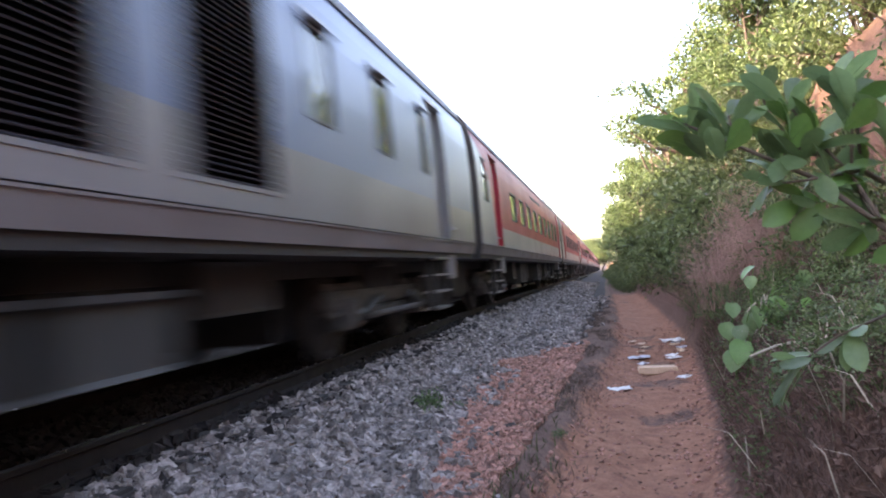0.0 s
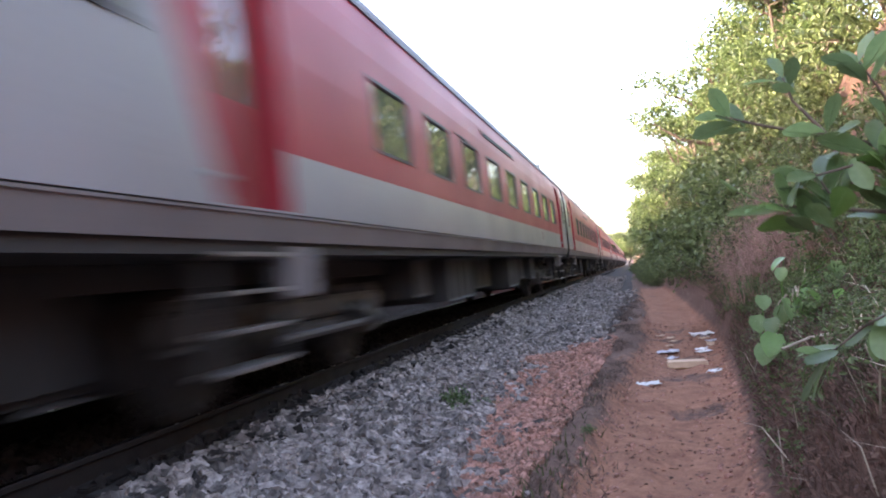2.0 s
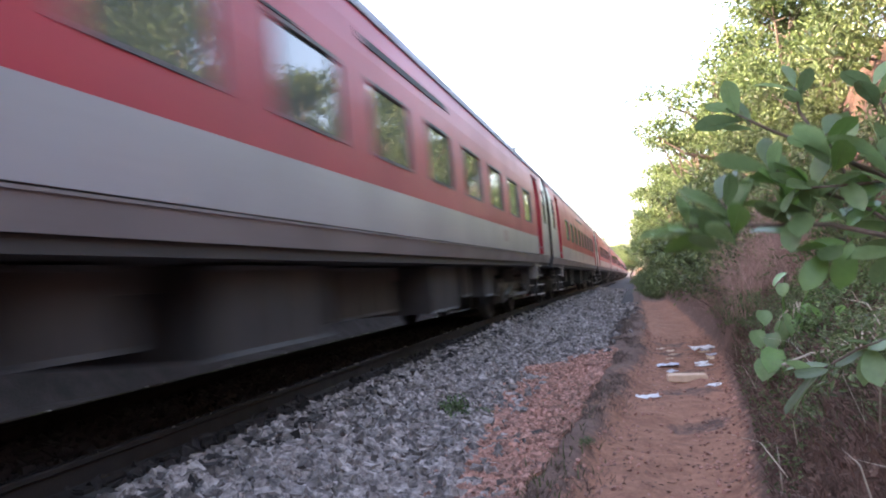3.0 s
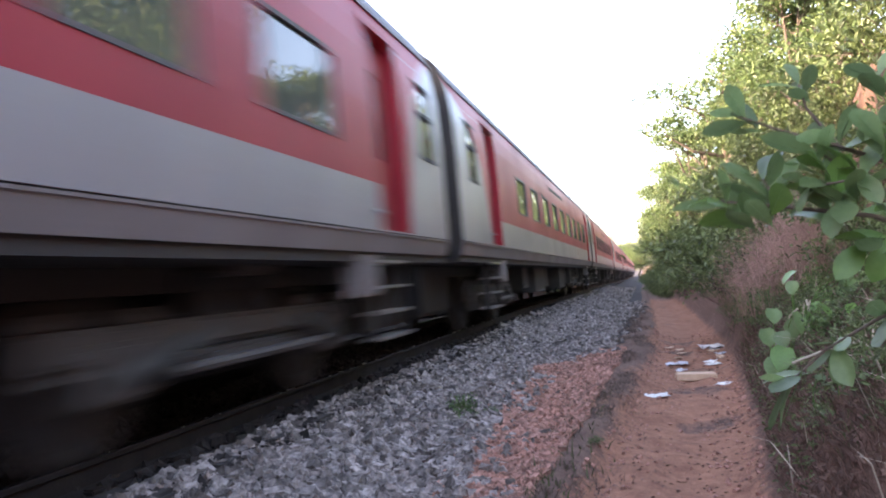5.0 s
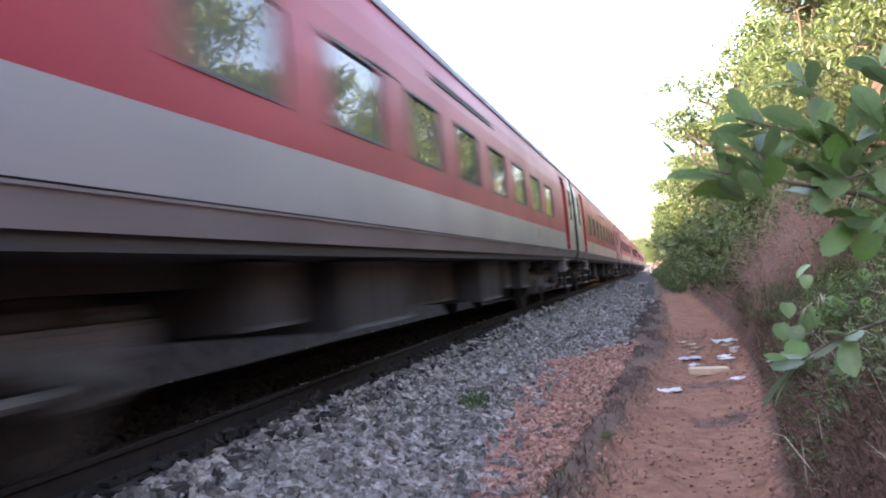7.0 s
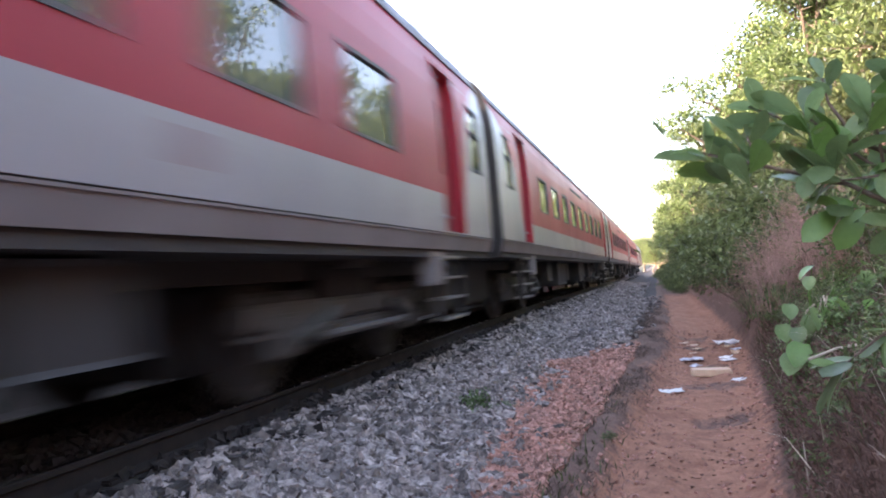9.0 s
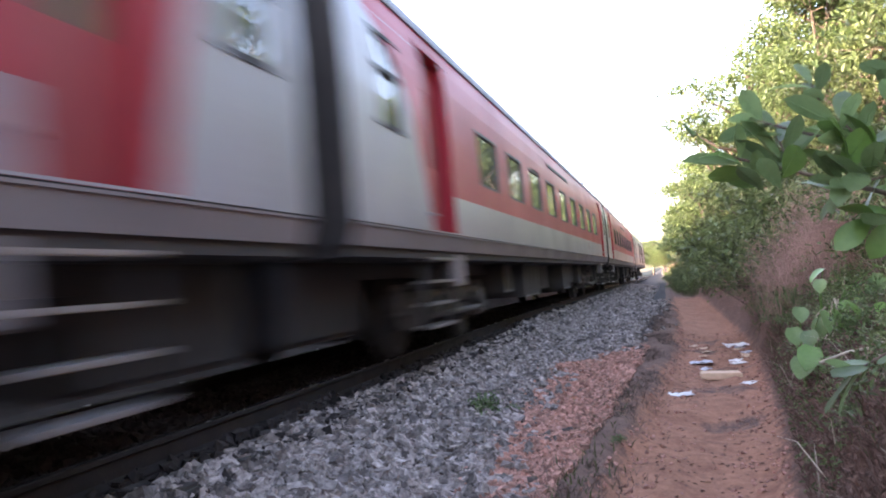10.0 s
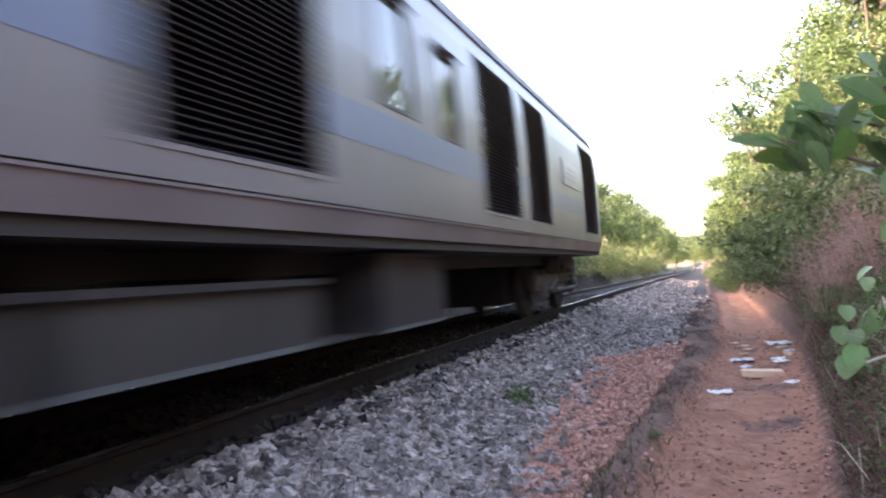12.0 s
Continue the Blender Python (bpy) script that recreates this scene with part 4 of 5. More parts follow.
TREES = ((3, 7.6, 14.0, 5, 0.95, -0.5), (3, 6.4, 8.2, 95, 0.9, -0.5), (3, 9.0, 19.5, 185, 1.0, -0.5), (1, 5.6, -4.0, 33, 0.8, -0.8), (0, 6.4, 0.5, 133, 0.7, -0.8), (2, 6.2, 4.5, 233, 0.7, -0.8), (2, 4.05, 10.4, 10, 1.03, -2.1), (0, 5.6, 12.5, 50, 0.9, -1.2), (2, 3.45, 14.0, 80, 0.90, -1.9), (1, 3.9, 17.0, 150, 0.80, -1.6), (0, 3.4, 19.5, 200, 0.70, -0.9), (1, 3.7, 23.0, 20, 0.70, -0.8),
         (0, 3.3, 27.0, 300, 1.36, -0.5), (1, 2.7, 32.0, 120, 0.98, -0.5), (2, 2.2, 37.0, 250, 1.25, -0.5), (1, 2.5, 43.0, 60, 1.12, -0.5), (0, 2.0, 51.0, 10, 1.3, -0.5),
         (1, 2.2, 60.0, 100, 1.3, -0.5), (3, 6.0, 30.0, 140, 0.85, -0.5), (3, 6.0, 42.0, 20, 0.9, -0.5), (3, 3.2, 72.0, 220, 0.95, -0.5), (3, 2.6, 88.0, 80, 1.0, -0.5), (3, 2.2, 108.0, 300, 1.0, -0.5), (3, 2.2, 135.0, 10, 1.1, -0.5))
for k, x, y, yaw, sc, dz in TREES:
    tree(k, x, y, ground_z(x, y) + dz, yaw, sc, "leafy tree with sunlit yellow-green crown on the bank")
# Trees below y = 40 stand unseen, added to keep sun off the path.
LEFT = ((3, -12.5, 25, 10, 0.75), (3, -12.5, 15, 80, 0.75), (1, -12.0, 5, 150, 0.9), (3, -12.5, -5, 210, 0.75), (3, -12.0, 36, 280, 0.75),
        (3, -10.4, 46, 0, 0.9), (3, -9.8, 56, 90, 1.0), (1, -9.2, 64, 200, 1.4), (3, -9.4, 74, 150, 1.15), (3, -9.2, 88, 30, 1.3), (3, -9.0, 104, 260, 1.25), (3, -8.5, 122, 70, 1.3), (3, -8.0, 144, 190, 1.3),
        (3, -13, 30, 30, 0.7), (3, -13, 20, 180, 0.7), (1, -12.5, 10, 60, 0.8), (3, -15, 2, 60, 0.7), (3, -14, -12, 120, 0.7), (3, -14, -24, 20, 0.7), (3, -12.2, 1.5, 100, 0.85), (3, -12.2, -2.0, 250, 0.85), (3, -11.8, 19, 40, 0.8), (3, -12.0, 23, 310, 0.8), (1, -11.6, 13, 10, 0.95), (3, -11.8, 30, 70, 0.8), (3, -11.9, 9, 200, 0.75), (3, -7.0, 165, 60, 1.1), (3, -1.0, 200, 90, 1.2), (3, -12, 220, 0, 1.6), (3, -4, 240, 40, 1.6))
for k, x, y, yaw, sc in LEFT:
    tree(k, x + track_at(y)[0] - TX, y, ground_z(x, y) - 0.3, yaw, sc, "hazy leafy tree of the far-side row, near ones added to block sun")


def shrub_kind(seed, r, h, leaf, per, material):
    rng = np.random.default_rng(seed)
    blobs = [((rng.normal() * r * 0.5, rng.normal() * r * 0.5, h * rng.uniform(0.2, 0.9)), (r * rng.uniform(0.3, 0.55),) * 2 + (h * rng.uniform(0.2, 0.35),)) for _ in range(9)]
    bm = bmesh.new()
    for c, _ in blobs:
        rod(bm, (c[0] * 0.2, c[1] * 0.2, -0.2), c, 0.018, 0.006, 5, False)
    st = bpy.data.meshes.new("branchwork")
    bm.to_mesh(st)
    bm.free()
    st.materials.append(BARK)
    return st, crown_mesh("foliage", rng, blobs, per, leaf, material)


SHRUBS = [shrub_kind(21, 0.8, 1.1, 0.11, 850, LEAF_DARK), shrub_kind(22, 1.0, 1.4, 0.12, 750, LEAF_DARK), shrub_kind(23, 0.6, 0.6, 0.06, 1900, LEAF_SUN)]


def shrub(kind, x, y, yaw, sc, label="dense green shrub on the bank"):
    s = new("shrub")
    place("branchwork", SHRUBS[kind][0], s)
    place("foliage", SHRUBS[kind][1], s)
    s.matrix_basis = pose(x, y, ground_z(x, y) - 0.05, 0, 0, yaw) @ Matrix.Scale(sc, 4)
    return tagged(s, label, "shrub", "shrubs along the line")


rs = random.Random(5)
for i in range(46):
    y = 11.0 + i * 0.95 + rs.uniform(-0.4, 0.4)
    shrub(rs.choice((0, 1, 1)), 1.55 + x_shift(y) + rs.uniform(-0.1, 1.4) - 0.008 * y, y, rs.uniform(0, 360), rs.uniform(0.8, 1.25))
for x, y, k in ((1.62, 9.7, 0), (1.72, 10.6, 0), (1.60, 11.3, 1), (1.52, 10.3, 2), (1.75, 12.3, 1), (1.55, 12.9, 0), (1.9, 9.2, 0), (2.5, 8.3, 0), (3.0, 7.4, 0), (3.5, 8.6, 1), (2.2, 10.6, 1), (2.0, 11.8, 2), (2.9, 11.2, 0), (2.6, 12.6, 1), (3.3, 12.2, 1), (3.6, 10.4, 0), (2.4, 14.2, 1), (3.1, 14.8, 1), (3.2, 6.2, 0), (2.5, 5.4, 2), (2.1, 9.7, 2), (3.9, 7.0, 1), (3.6, 5.0, 1)):
    shrub(k, x, y, rs.uniform(0, 360), rs.uniform(0.65, 0.9))
for i in range(40):
    y = 17 + i * 1.25 + rs.uniform(-0.4, 0.4)
    shrub(rs.choice((0, 1)), 1.12 + x_shift(y) - 0.012 * (y - 17) + rs.uniform(-0.1, 0.35), y, rs.uniform(0, 360), rs.uniform(0.55, 0.85))
for x, y, k, sc in ((1.75, 6.4, 0, 0.5), (2.0, 7.3, 1, 0.5), (1.55, 5.3, 2, 0.55), (1.85, 5.0, 0, 0.45), (2.25, 8.2, 1, 0.55), (1.5, 7.2, 2, 0.5)):
    shrub(k, x, y, rs.uniform(0, 360), sc)
for i in range(9):
    y = 8.6 + i * 0.95
    shrub(rs.choice((0, 2)), 1.22 + x_shift(y) + rs.uniform(-0.05, 0.2), y, rs.uniform(0, 360), rs.uniform(0.35, 0.55), "low green shrub at the bank's edge")
for i in range(10):
    y = 13 + i * 2.2
    shrub(2, 1.2 + x_shift(y) + rs.uniform(-0.05, 0.25), y, rs.uniform(0, 360), rs.uniform(0.7, 1.1), "low bright green shrub beside the footpath")
for i in range(16):
    y = 8.0 + i * 0.62
    shrub(2 if i % 3 else 0, 1.0 + x_shift(y) + rs.uniform(-0.04, 0.14), y, rs.uniform(0, 360), rs.uniform(0.26, 0.42), "low green shrub at the bank's edge")
for i in range(20):
    y = 33 + i * 1.6
    shrub(rs.choice((0, 1)), 0.35 + x_shift(y) + track_at(y)[0] - TX + rs.uniform(-0.3, 0.3), y, rs.uniform(0, 360), rs.uniform(0.35, 0.6), "low green shrub on the overgrown footpath")
for i in range(30):
    y = 62 + i * 2.6
    shrub(rs.choice((0, 1)), 0.5 + rs.uniform(-0.5, 0.9), y, rs.uniform(0, 360), rs.uniform(0.7, 1.1), "low green shrub on the overgrown footpath")
for i in range(44):
    y = 30 + i * 2.2
    shrub(rs.choice((0, 1)), -7.9 - rs.uniform(0, 1.3), y, rs.uniform(0, 360), rs.uniform(1.2, 1.9), "sunlit scrub under the trees beyond the track")
# Unseen scrub, added to stop sun passing beneath the tree crowns.
for i in range(26):
    y = -6.0 + i * 1.7
    shrub(rs.choice((0, 1)), -11.6 - rs.uniform(0, 1.0), y, rs.uniform(0, 360), rs.uniform(2.0, 2.6), "dense tall scrub added on the far bank to block low sun")
for i in range(34):
    y = 2.0 + i * 2.4
    shrub(rs.choice((0, 1)), -8.9 - rs.uniform(0, 1.6), y, rs.uniform(0, 360), rs.uniform(0.8, 1.3), "dark scrub beyond the track")


# ---- low plants on the bank ----
def blades(name, rng, n, spot, height, width, lean, material, droop=0.0):
    """Thin two-piece grass blades rooted on the ground, in one mesh."""
    V, F = [], []
    for i in range(n):
        x, y = spot(rng)
        z = ground_z(x, y) - 0.02
        h = height * rng.uniform(0.45, 1.25)
        a = rng.uniform(0, math.tau)
        w = width * rng.uniform(0.6, 1.4)
        ux, uy = math.cos(a) * w, math.sin(a) * w
        l = rng.normal(0, lean, 2) * h
        if droop:
            l[0] -= droop * h
        m = (x + l[0] * 0.4, y + l[1] * 0.4, z + h * 0.6)
        t = (x + l[0], y + l[1], z + h * (1.0 - 0.9 * droop))
        c = len(V)
        V += [(x - ux, y - uy, z), (x + ux, y + uy, z), (m[0] + ux * 0.7, m[1] + uy * 0.7, m[2]), (m[0] - ux * 0.7, m[1] - uy * 0.7, m[2]), t]
        F += [(c, c + 1, c + 2, c + 3), (c + 3, c + 2, c + 4)]
    return new(name, mesh_from(name, V, F, [material]))


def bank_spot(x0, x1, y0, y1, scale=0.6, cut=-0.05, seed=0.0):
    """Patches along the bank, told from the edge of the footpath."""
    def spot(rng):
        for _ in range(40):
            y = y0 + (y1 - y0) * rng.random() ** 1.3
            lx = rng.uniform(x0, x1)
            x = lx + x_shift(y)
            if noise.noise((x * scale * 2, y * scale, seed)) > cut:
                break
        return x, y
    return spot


rg = np.random.default_rng(31)
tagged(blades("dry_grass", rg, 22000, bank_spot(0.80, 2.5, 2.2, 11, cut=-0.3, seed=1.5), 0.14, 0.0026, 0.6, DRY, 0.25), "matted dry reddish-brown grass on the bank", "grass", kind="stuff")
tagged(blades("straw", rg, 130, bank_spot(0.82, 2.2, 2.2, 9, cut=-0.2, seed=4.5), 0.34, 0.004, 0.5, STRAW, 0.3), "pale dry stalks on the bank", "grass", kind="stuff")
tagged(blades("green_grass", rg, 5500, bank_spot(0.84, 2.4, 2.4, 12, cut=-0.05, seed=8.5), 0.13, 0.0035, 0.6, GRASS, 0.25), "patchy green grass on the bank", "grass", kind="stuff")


def bank_leaves(name, n, seed, size, material, label, cut):
    """Small fallen and living leaves matted over the bank."""
    rng = np.random.default_rng(seed)
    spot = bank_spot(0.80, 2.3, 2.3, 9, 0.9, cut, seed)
    P = []
    for _ in range(n):
        x, y = spot(rng)
        P.append((x, y, ground_z(x, y) + rng.uniform(0.0, 0.06)))
    v, f = leaf_arrays(np.array(P), rng.normal(size=(n, 3)) + np.array([-0.5, -0.3, 0.0]), np.tile((-0.5, -0.2, 0.8), (n, 1)) + rng.normal(size=(n, 3)) * 0.4, size * rng.uniform(0.6, 1.4, n), size * rng.uniform(0.3, 0.55, n))
    return tagged(new(name, mesh_from(name, v.tolist(), f.tolist(), [material])), label, "leaf litter", kind="stuff")


bank_leaves("bank_litter", 9000, 65, 0.045, DRY, "matted dry brown leaves on the bank", -0.35)
bank_leaves("bank_greenery", 4200, 66, 0.040, LEAF_DARK, "small green leaves creeping over the bank", 0.02)
DARKGRASS = mat("dark_withered_grass", (0.17, 0.115, 0.09), (0.09, 0.065, 0.05), 0.9, scale=4, fine=60, bump=0.05, per_island=0.4)


def shoulder_spot(r):
    for _ in range(20):
        y = 3.2 + 20 * r.random() ** 1.2
        x = r.normal(-0.60, 0.17) + 0.75 * x_shift(y)
        if noise.noise((x * 3, y * 1.4, 6.6)) > -0.05:
            break
    return x, y


tagged(blades("shoulder_grass", rg, 10000, shoulder_spot, 0.075, 0.003, 0.8, DARKGRASS), "withered dark grass along the gravel shoulder", "grass", kind="stuff")
tagged(blades("shoulder_weeds", rg, 220, lambda r: (r.normal(-0.62, 0.12), 3.6 + 4 * r.random() ** 1.5), 0.09, 0.005, 0.6, GRASS), "sparse green weeds on the gravel shoulder", "grass", kind="stuff")


PLUME = mat("feathery_dry_grass", (0.42, 0.275, 0.225), (0.29, 0.185, 0.15), 0.9, scale=4, fine=60, bump=0.02, per_island=0.4, trans=0.3)


def plume(x, y, h, n, seed):
    """A feathery clump of dry grass: fine stems, each with a haze of hairs at its head."""
    rng = np.random.default_rng(seed)
    V, F = [], []

    def sliver(a, b, w):
        s = np.cross(b - a, (0.3, 1.0, 0.1))
        s = s / (np.linalg.norm(s) + 1e-9) * w
        c = len(V)
        V.extend([(a - s).tolist(), (a + s).tolist(), b.tolist()])
        F.append((c, c + 1, c + 2))
    for _ in range(n):
        base = np.array([rng.normal(0, 0.16), rng.normal(0, 0.28), -0.05])
        top = base + np.array([rng.normal(-0.08, 0.22), rng.normal(0, 0.26), rng.uniform(0.5, 1.0)]) * h
        sliver(base, top, 0.0028)
        for _ in range(9):
            k = rng.uniform(0.5, 1.0)
            a = base + (top - base) * k
            sliver(a, a + np.array([rng.normal(0, 0.09), rng.normal(0, 0.09), rng.uniform(0.02, 0.12)]) * h, 0.0016)
    g = tagged(new("dry_grass_clump", mesh_from("dry_grass_clump", V, F, [PLUME])), "feathery clump of dry reddish grass on the bank", "grass clump", "dry grass clumps")
    g.matrix_basis = pose(x, y, ground_z(x, y), 0, 0, seed * 40)
    return g


for i, (x, y, h, n) in enumerate(((1.30, 8.4, 0.85, 420), (1.62, 8.0, 0.95, 420), (1.95, 8.6, 0.8, 240), (1.25, 9.6, 0.7, 320))):
    plume(x, y, h, n, 40 + i)


def leaf_mesh(name, length, width, shape, material, bend=0.18, fold=0.22):
    """A broad leaf blade: midrib, two halves folded up, drooping tip, and a short stalk."""
    n = 8
    V, F = [], []
    for k in range(n + 1):
        t = k / n
        w = width * 0.5 * shape(t)
        z = -bend * length * t * t
        V += [(length * t, -w, z + fold * w + 0.02 * width * math.sin(9 * t)), (length * t, -w * 0.5, z + fold * w * 0.4), (length * t, 0, z), (length * t, w * 0.5, z + fold * w * 0.4), (length * t, w, z + fold * w - 0.02 * width * math.sin(8 * t))]
    for k in range(n):
        for j in range(4):
            a = k * 5 + j
            F.append((a, a + 1, a + 6, a + 5))
    c = len(V)
    for k in range(2):
        x, z = (-0.16 * length, 0.0) if k == 0 else (0.9 * length, -bend * length * 0.81 - 0.002)
        r = 0.012 * length if k == 0 else 0.004 * length
        V += [(x, -r, z), (x, r, z), (x, 0, z - r * 1.6)]
    F += [(c, c + 1, c + 4, c + 3), (c + 1, c + 2, c + 5, c + 4), (c + 2, c, c + 3, c + 5)]
    return mesh_from(name, V, F, [material], smooth=True)


def obovate(t):
    return max(0.04, math.sin(math.pi * min(1, t ** 1.45 * 0.97 + 0.01)) ** 0.62) if 0 < t < 1 else 0.05


def heart(t):
    return max(0.03, (math.sin(math.pi * (0.16 + 0.84 * t)) ** 0.75)) if t < 1 else 0.02


LEAF_A = leaf_mesh("leaf", 0.140, 0.056, obovate, LEAF_BIG)
LEAF_B = leaf_mesh("leaf", 0.115, 0.058, obovate, LEAF_BIG, 0.05, 0.1)
LEAF_C = leaf_mesh("leaf", 0.12, 0.062, obovate, LEAF_LIGHT, 0.3, 0.15)
LEAF_H = leaf_mesh("leaf", 0.26, 0.24, heart, LEAF_LIGHT, 0.35, 0.12)
LEAF_HD = leaf_mesh("leaf", 0.26, 0.23, heart, LEAF_BIG, 0.25, 0.16)


def leaf_pose(base, direction, roll, scale):
    d = Vector(direction).normalized()
    q = d.to_track_quat("X", "Z")
    return Matrix.Translation(base) @ q.to_matrix().to_4x4() @ pose(0, 0, 0, roll, 0, 0) @ Matrix.Scale(scale, 4)


def rosette(parent, rng, centre, axis, n, spread, kinds, size=1.0):
    axis = Vector(axis).normalized()
    side = axis.orthogonal().normalized()
    up = axis.cross(side)
    for k in range(n):
        a = k * 2.4 + rng.uniform(-0.3, 0.3)
        s = spread * rng.uniform(0.6, 1.25)
        d = axis + (side * math.cos(a) + up * math.sin(a)) * s
        base = Vector(centre) - axis * 0.012 * k
        place("leaf", kinds[int(rng.random() * len(kinds))], parent, at=leaf_pose(base, d, rng.uniform(-50, 50), size * rng.uniform(0.6, 1.0)))


def bent(bm, pts, r0, r1):
    for k in range(len(pts) - 1):
        a, b = r0 + (r1 - r0) * k / (len(pts) - 1), r0 + (r1 - r0) * (k + 1) / (len(pts) - 1)
        rod(bm, pts[k], pts[k + 1], a, b, 7, True)


def build_branch():
    """The leafy branch that leans in from the bank; its tip lies along local -x."""
    br = new("leafy_branch")
    rng = np.random.default_rng(71)
    for pts, r0, r1 in (
            (((0.1, 0.02, -0.06), (-0.12, 0, 0.02), (-0.3, 0.01, 0.04), (-0.48, 0, 0.015), (-0.62, 0, -0.005)), 0.008, 0.003),
            (((-0.12, 0, 0.02), (-0.24, 0.03, 0.09), (-0.36, 0.02, 0.12), (-0.44, 0.02, 0.155)), 0.005, 0.0025),
            (((0.0, 0, -0.02), (-0.12, -0.03, 0.11), (-0.22, -0.02, 0.19)), 0.005, 0.0025),
            (((-0.05, 0, 0.0), (-0.16, 0.06, 0.05), (-0.22, 0.08, 0.09)), 0.004, 0.0025),
            (((0.08, 0, -0.05), (0.05, -0.03, 0.08), (0.0, -0.05, 0.24)), 0.005, 0.0025),
            (((-0.24, 0.03, 0.09), (-0.30, 0.0, 0.17), (-0.34, -0.02, 0.23)), 0.004, 0.002),
            (((-0.48, 0, 0.015), (-0.53, 0.03, 0.07)), 0.003, 0.002)):
        bm = bmesh.new()
        bent(bm, pts, r0, r1)
        part("stem" if r0 > 0.006 else "twig", bm, BARK, br)
    for c, ax, n, sp in (((-0.60, 0, 0.0), (-0.8, 0, 0.45), 9, 1.0), ((-0.50, 0, 0.015), (-0.3, -0.1, 0.9), 5, 0.9), ((-0.44, 0.02, 0.155), (-0.5, 0, 0.7), 9, 1.0), ((-0.34, 0.02, 0.115), (-0.1, -0.2, 0.9), 5, 1.0),
                         ((-0.22, -0.02, 0.19), (-0.35, 0, 0.8), 9, 1.0), ((-0.22, 0.08, 0.09), (-0.7, 0, 0.4), 8, 1.0), ((-0.10, -0.02, 0.10), (0.2, -0.2, 0.8), 6, 1.0), ((-0.02, -0.02, 0.02), (0.1, -0.3, 0.7), 5, 1.0),
                         ((-0.38, -0.03, 0.04), (-0.5, -0.3, -0.3), 5, 1.0), ((-0.28, 0.02, 0.09), (-0.2, 0.2, 0.8), 6, 1.0), ((-0.12, -0.04, 0.15), (0.1, -0.2, 0.9), 7, 1.0), ((-0.16, 0.02, 0.0), (-0.3, -0.3, -0.5), 6, 1.0),
                         ((0.0, -0.05, 0.24), (-0.2, -0.2, 0.9), 8, 1.0), ((-0.34, -0.02, 0.23), (-0.3, 0, 0.9), 8, 1.0), ((-0.40, 0.04, 0.07), (-0.4, 0.2, 0.7), 7, 1.0), ((-0.30, 0.0, -0.02), (-0.5, -0.2, -0.3), 6, 1.0), ((-0.53, 0.03, 0.07), (-0.5, 0.1, 0.8), 6, 1.0), ((0.06, -0.05, 0.10), (-0.4, -0.3, 0.5), 7, 1.0)):
        rosette(br, rng, c, ax, n, sp, (LEAF_A, LEAF_A, LEAF_B, LEAF_C))
    bm = bmesh.new()
    rod(bm, (-0.62, 0, -0.005), (-0.70, 0, 0.015), 0.002, 0.0015, 6)
    rod(bm, (-0.70, 0, 0.012), (-0.735, 0.0, 0.03), 0.006, 0.003, 7)
    part("bud", bm, LEAF_BIG, br)
    return tagged(br, "wind-blown sapling branch with broad glossy green leaves", "branch")


def build_low_branch():
    br = new("low_branch")
    rng = np.random.default_rng(72)
    bm = bmesh.new()
    bent(bm, ((0.25, 0.03, -0.10), (0.05, 0, -0.02), (-0.12, 0, 0.02), (-0.22, 0, 0.03)), 0.006, 0.0025)
    part("stem", bm, BARK, br)
    for c, ax, n, sp in (((-0.20, 0, 0.03), (-0.9, 0, 0.1), 6, 0.9), ((-0.06, 0, 0.01), (-0.3, -0.1, 0.6), 6, 1.0), ((0.08, 0, -0.03), (-0.1, -0.3, -0.4), 6, 1.0)):
        rosette(br, rng, c, ax, n, sp, (LEAF_C, LEAF_C, LEAF_A))
    return tagged(br, "low sapling branch with fresh green leaves", "branch")


def build_side_branch():
    """A second branch of the sapling, fuller, whose leaves point up and toward the path."""
    br = new("leafy_branch")
    rng = np.random.default_rng(74)
    bm = bmesh.new()
    bent(bm, ((0.30, 0.05, -0.16), (0.14, 0.02, -0.06), (0.0, 0, 0.0), (-0.12, 0, 0.05), (-0.20, 0, 0.09)), 0.007, 0.0025)
    part("stem", bm, BARK, br)
    for k, pts in enumerate((((0.14, 0.02, -0.06), (0.12, -0.02, 0.05), (0.08, -0.03, 0.14)), ((0.0, 0, 0.0), (-0.05, 0.04, 0.10), (-0.06, 0.05, 0.16)), ((0.14, 0.02, -0.06), (0.02, -0.05, -0.08), (-0.08, -0.06, -0.09)))):
        bm = bmesh.new()
        bent(bm, pts, 0.0045, 0.002)
        part("twig", bm, BARK, br)
    for c, ax, n in (((-0.20, 0, 0.09), (-0.7, 0, 0.6), 6), ((0.08, -0.03, 0.14), (-0.2, -0.2, 0.9), 6), ((-0.06, 0.05, 0.16), (-0.4, 0, 0.8), 5), ((-0.08, -0.06, -0.09), (-0.8, -0.2, -0.1), 5), ((0.0, 0, 0.01), (-0.2, -0.5, 0.5), 3), ((0.12, 0, 0.03), (0.1, -0.5, 0.6), 4), ((0.02, -0.04, -0.07), (-0.3, -0.5, -0.4), 3)):
        rosette(br, rng, c, ax, n, 0.95, (LEAF_A, LEAF_A, LEAF_B), 0.85)
    return tagged(br, "sapling branch with many glossy dark green leaves", "branch")


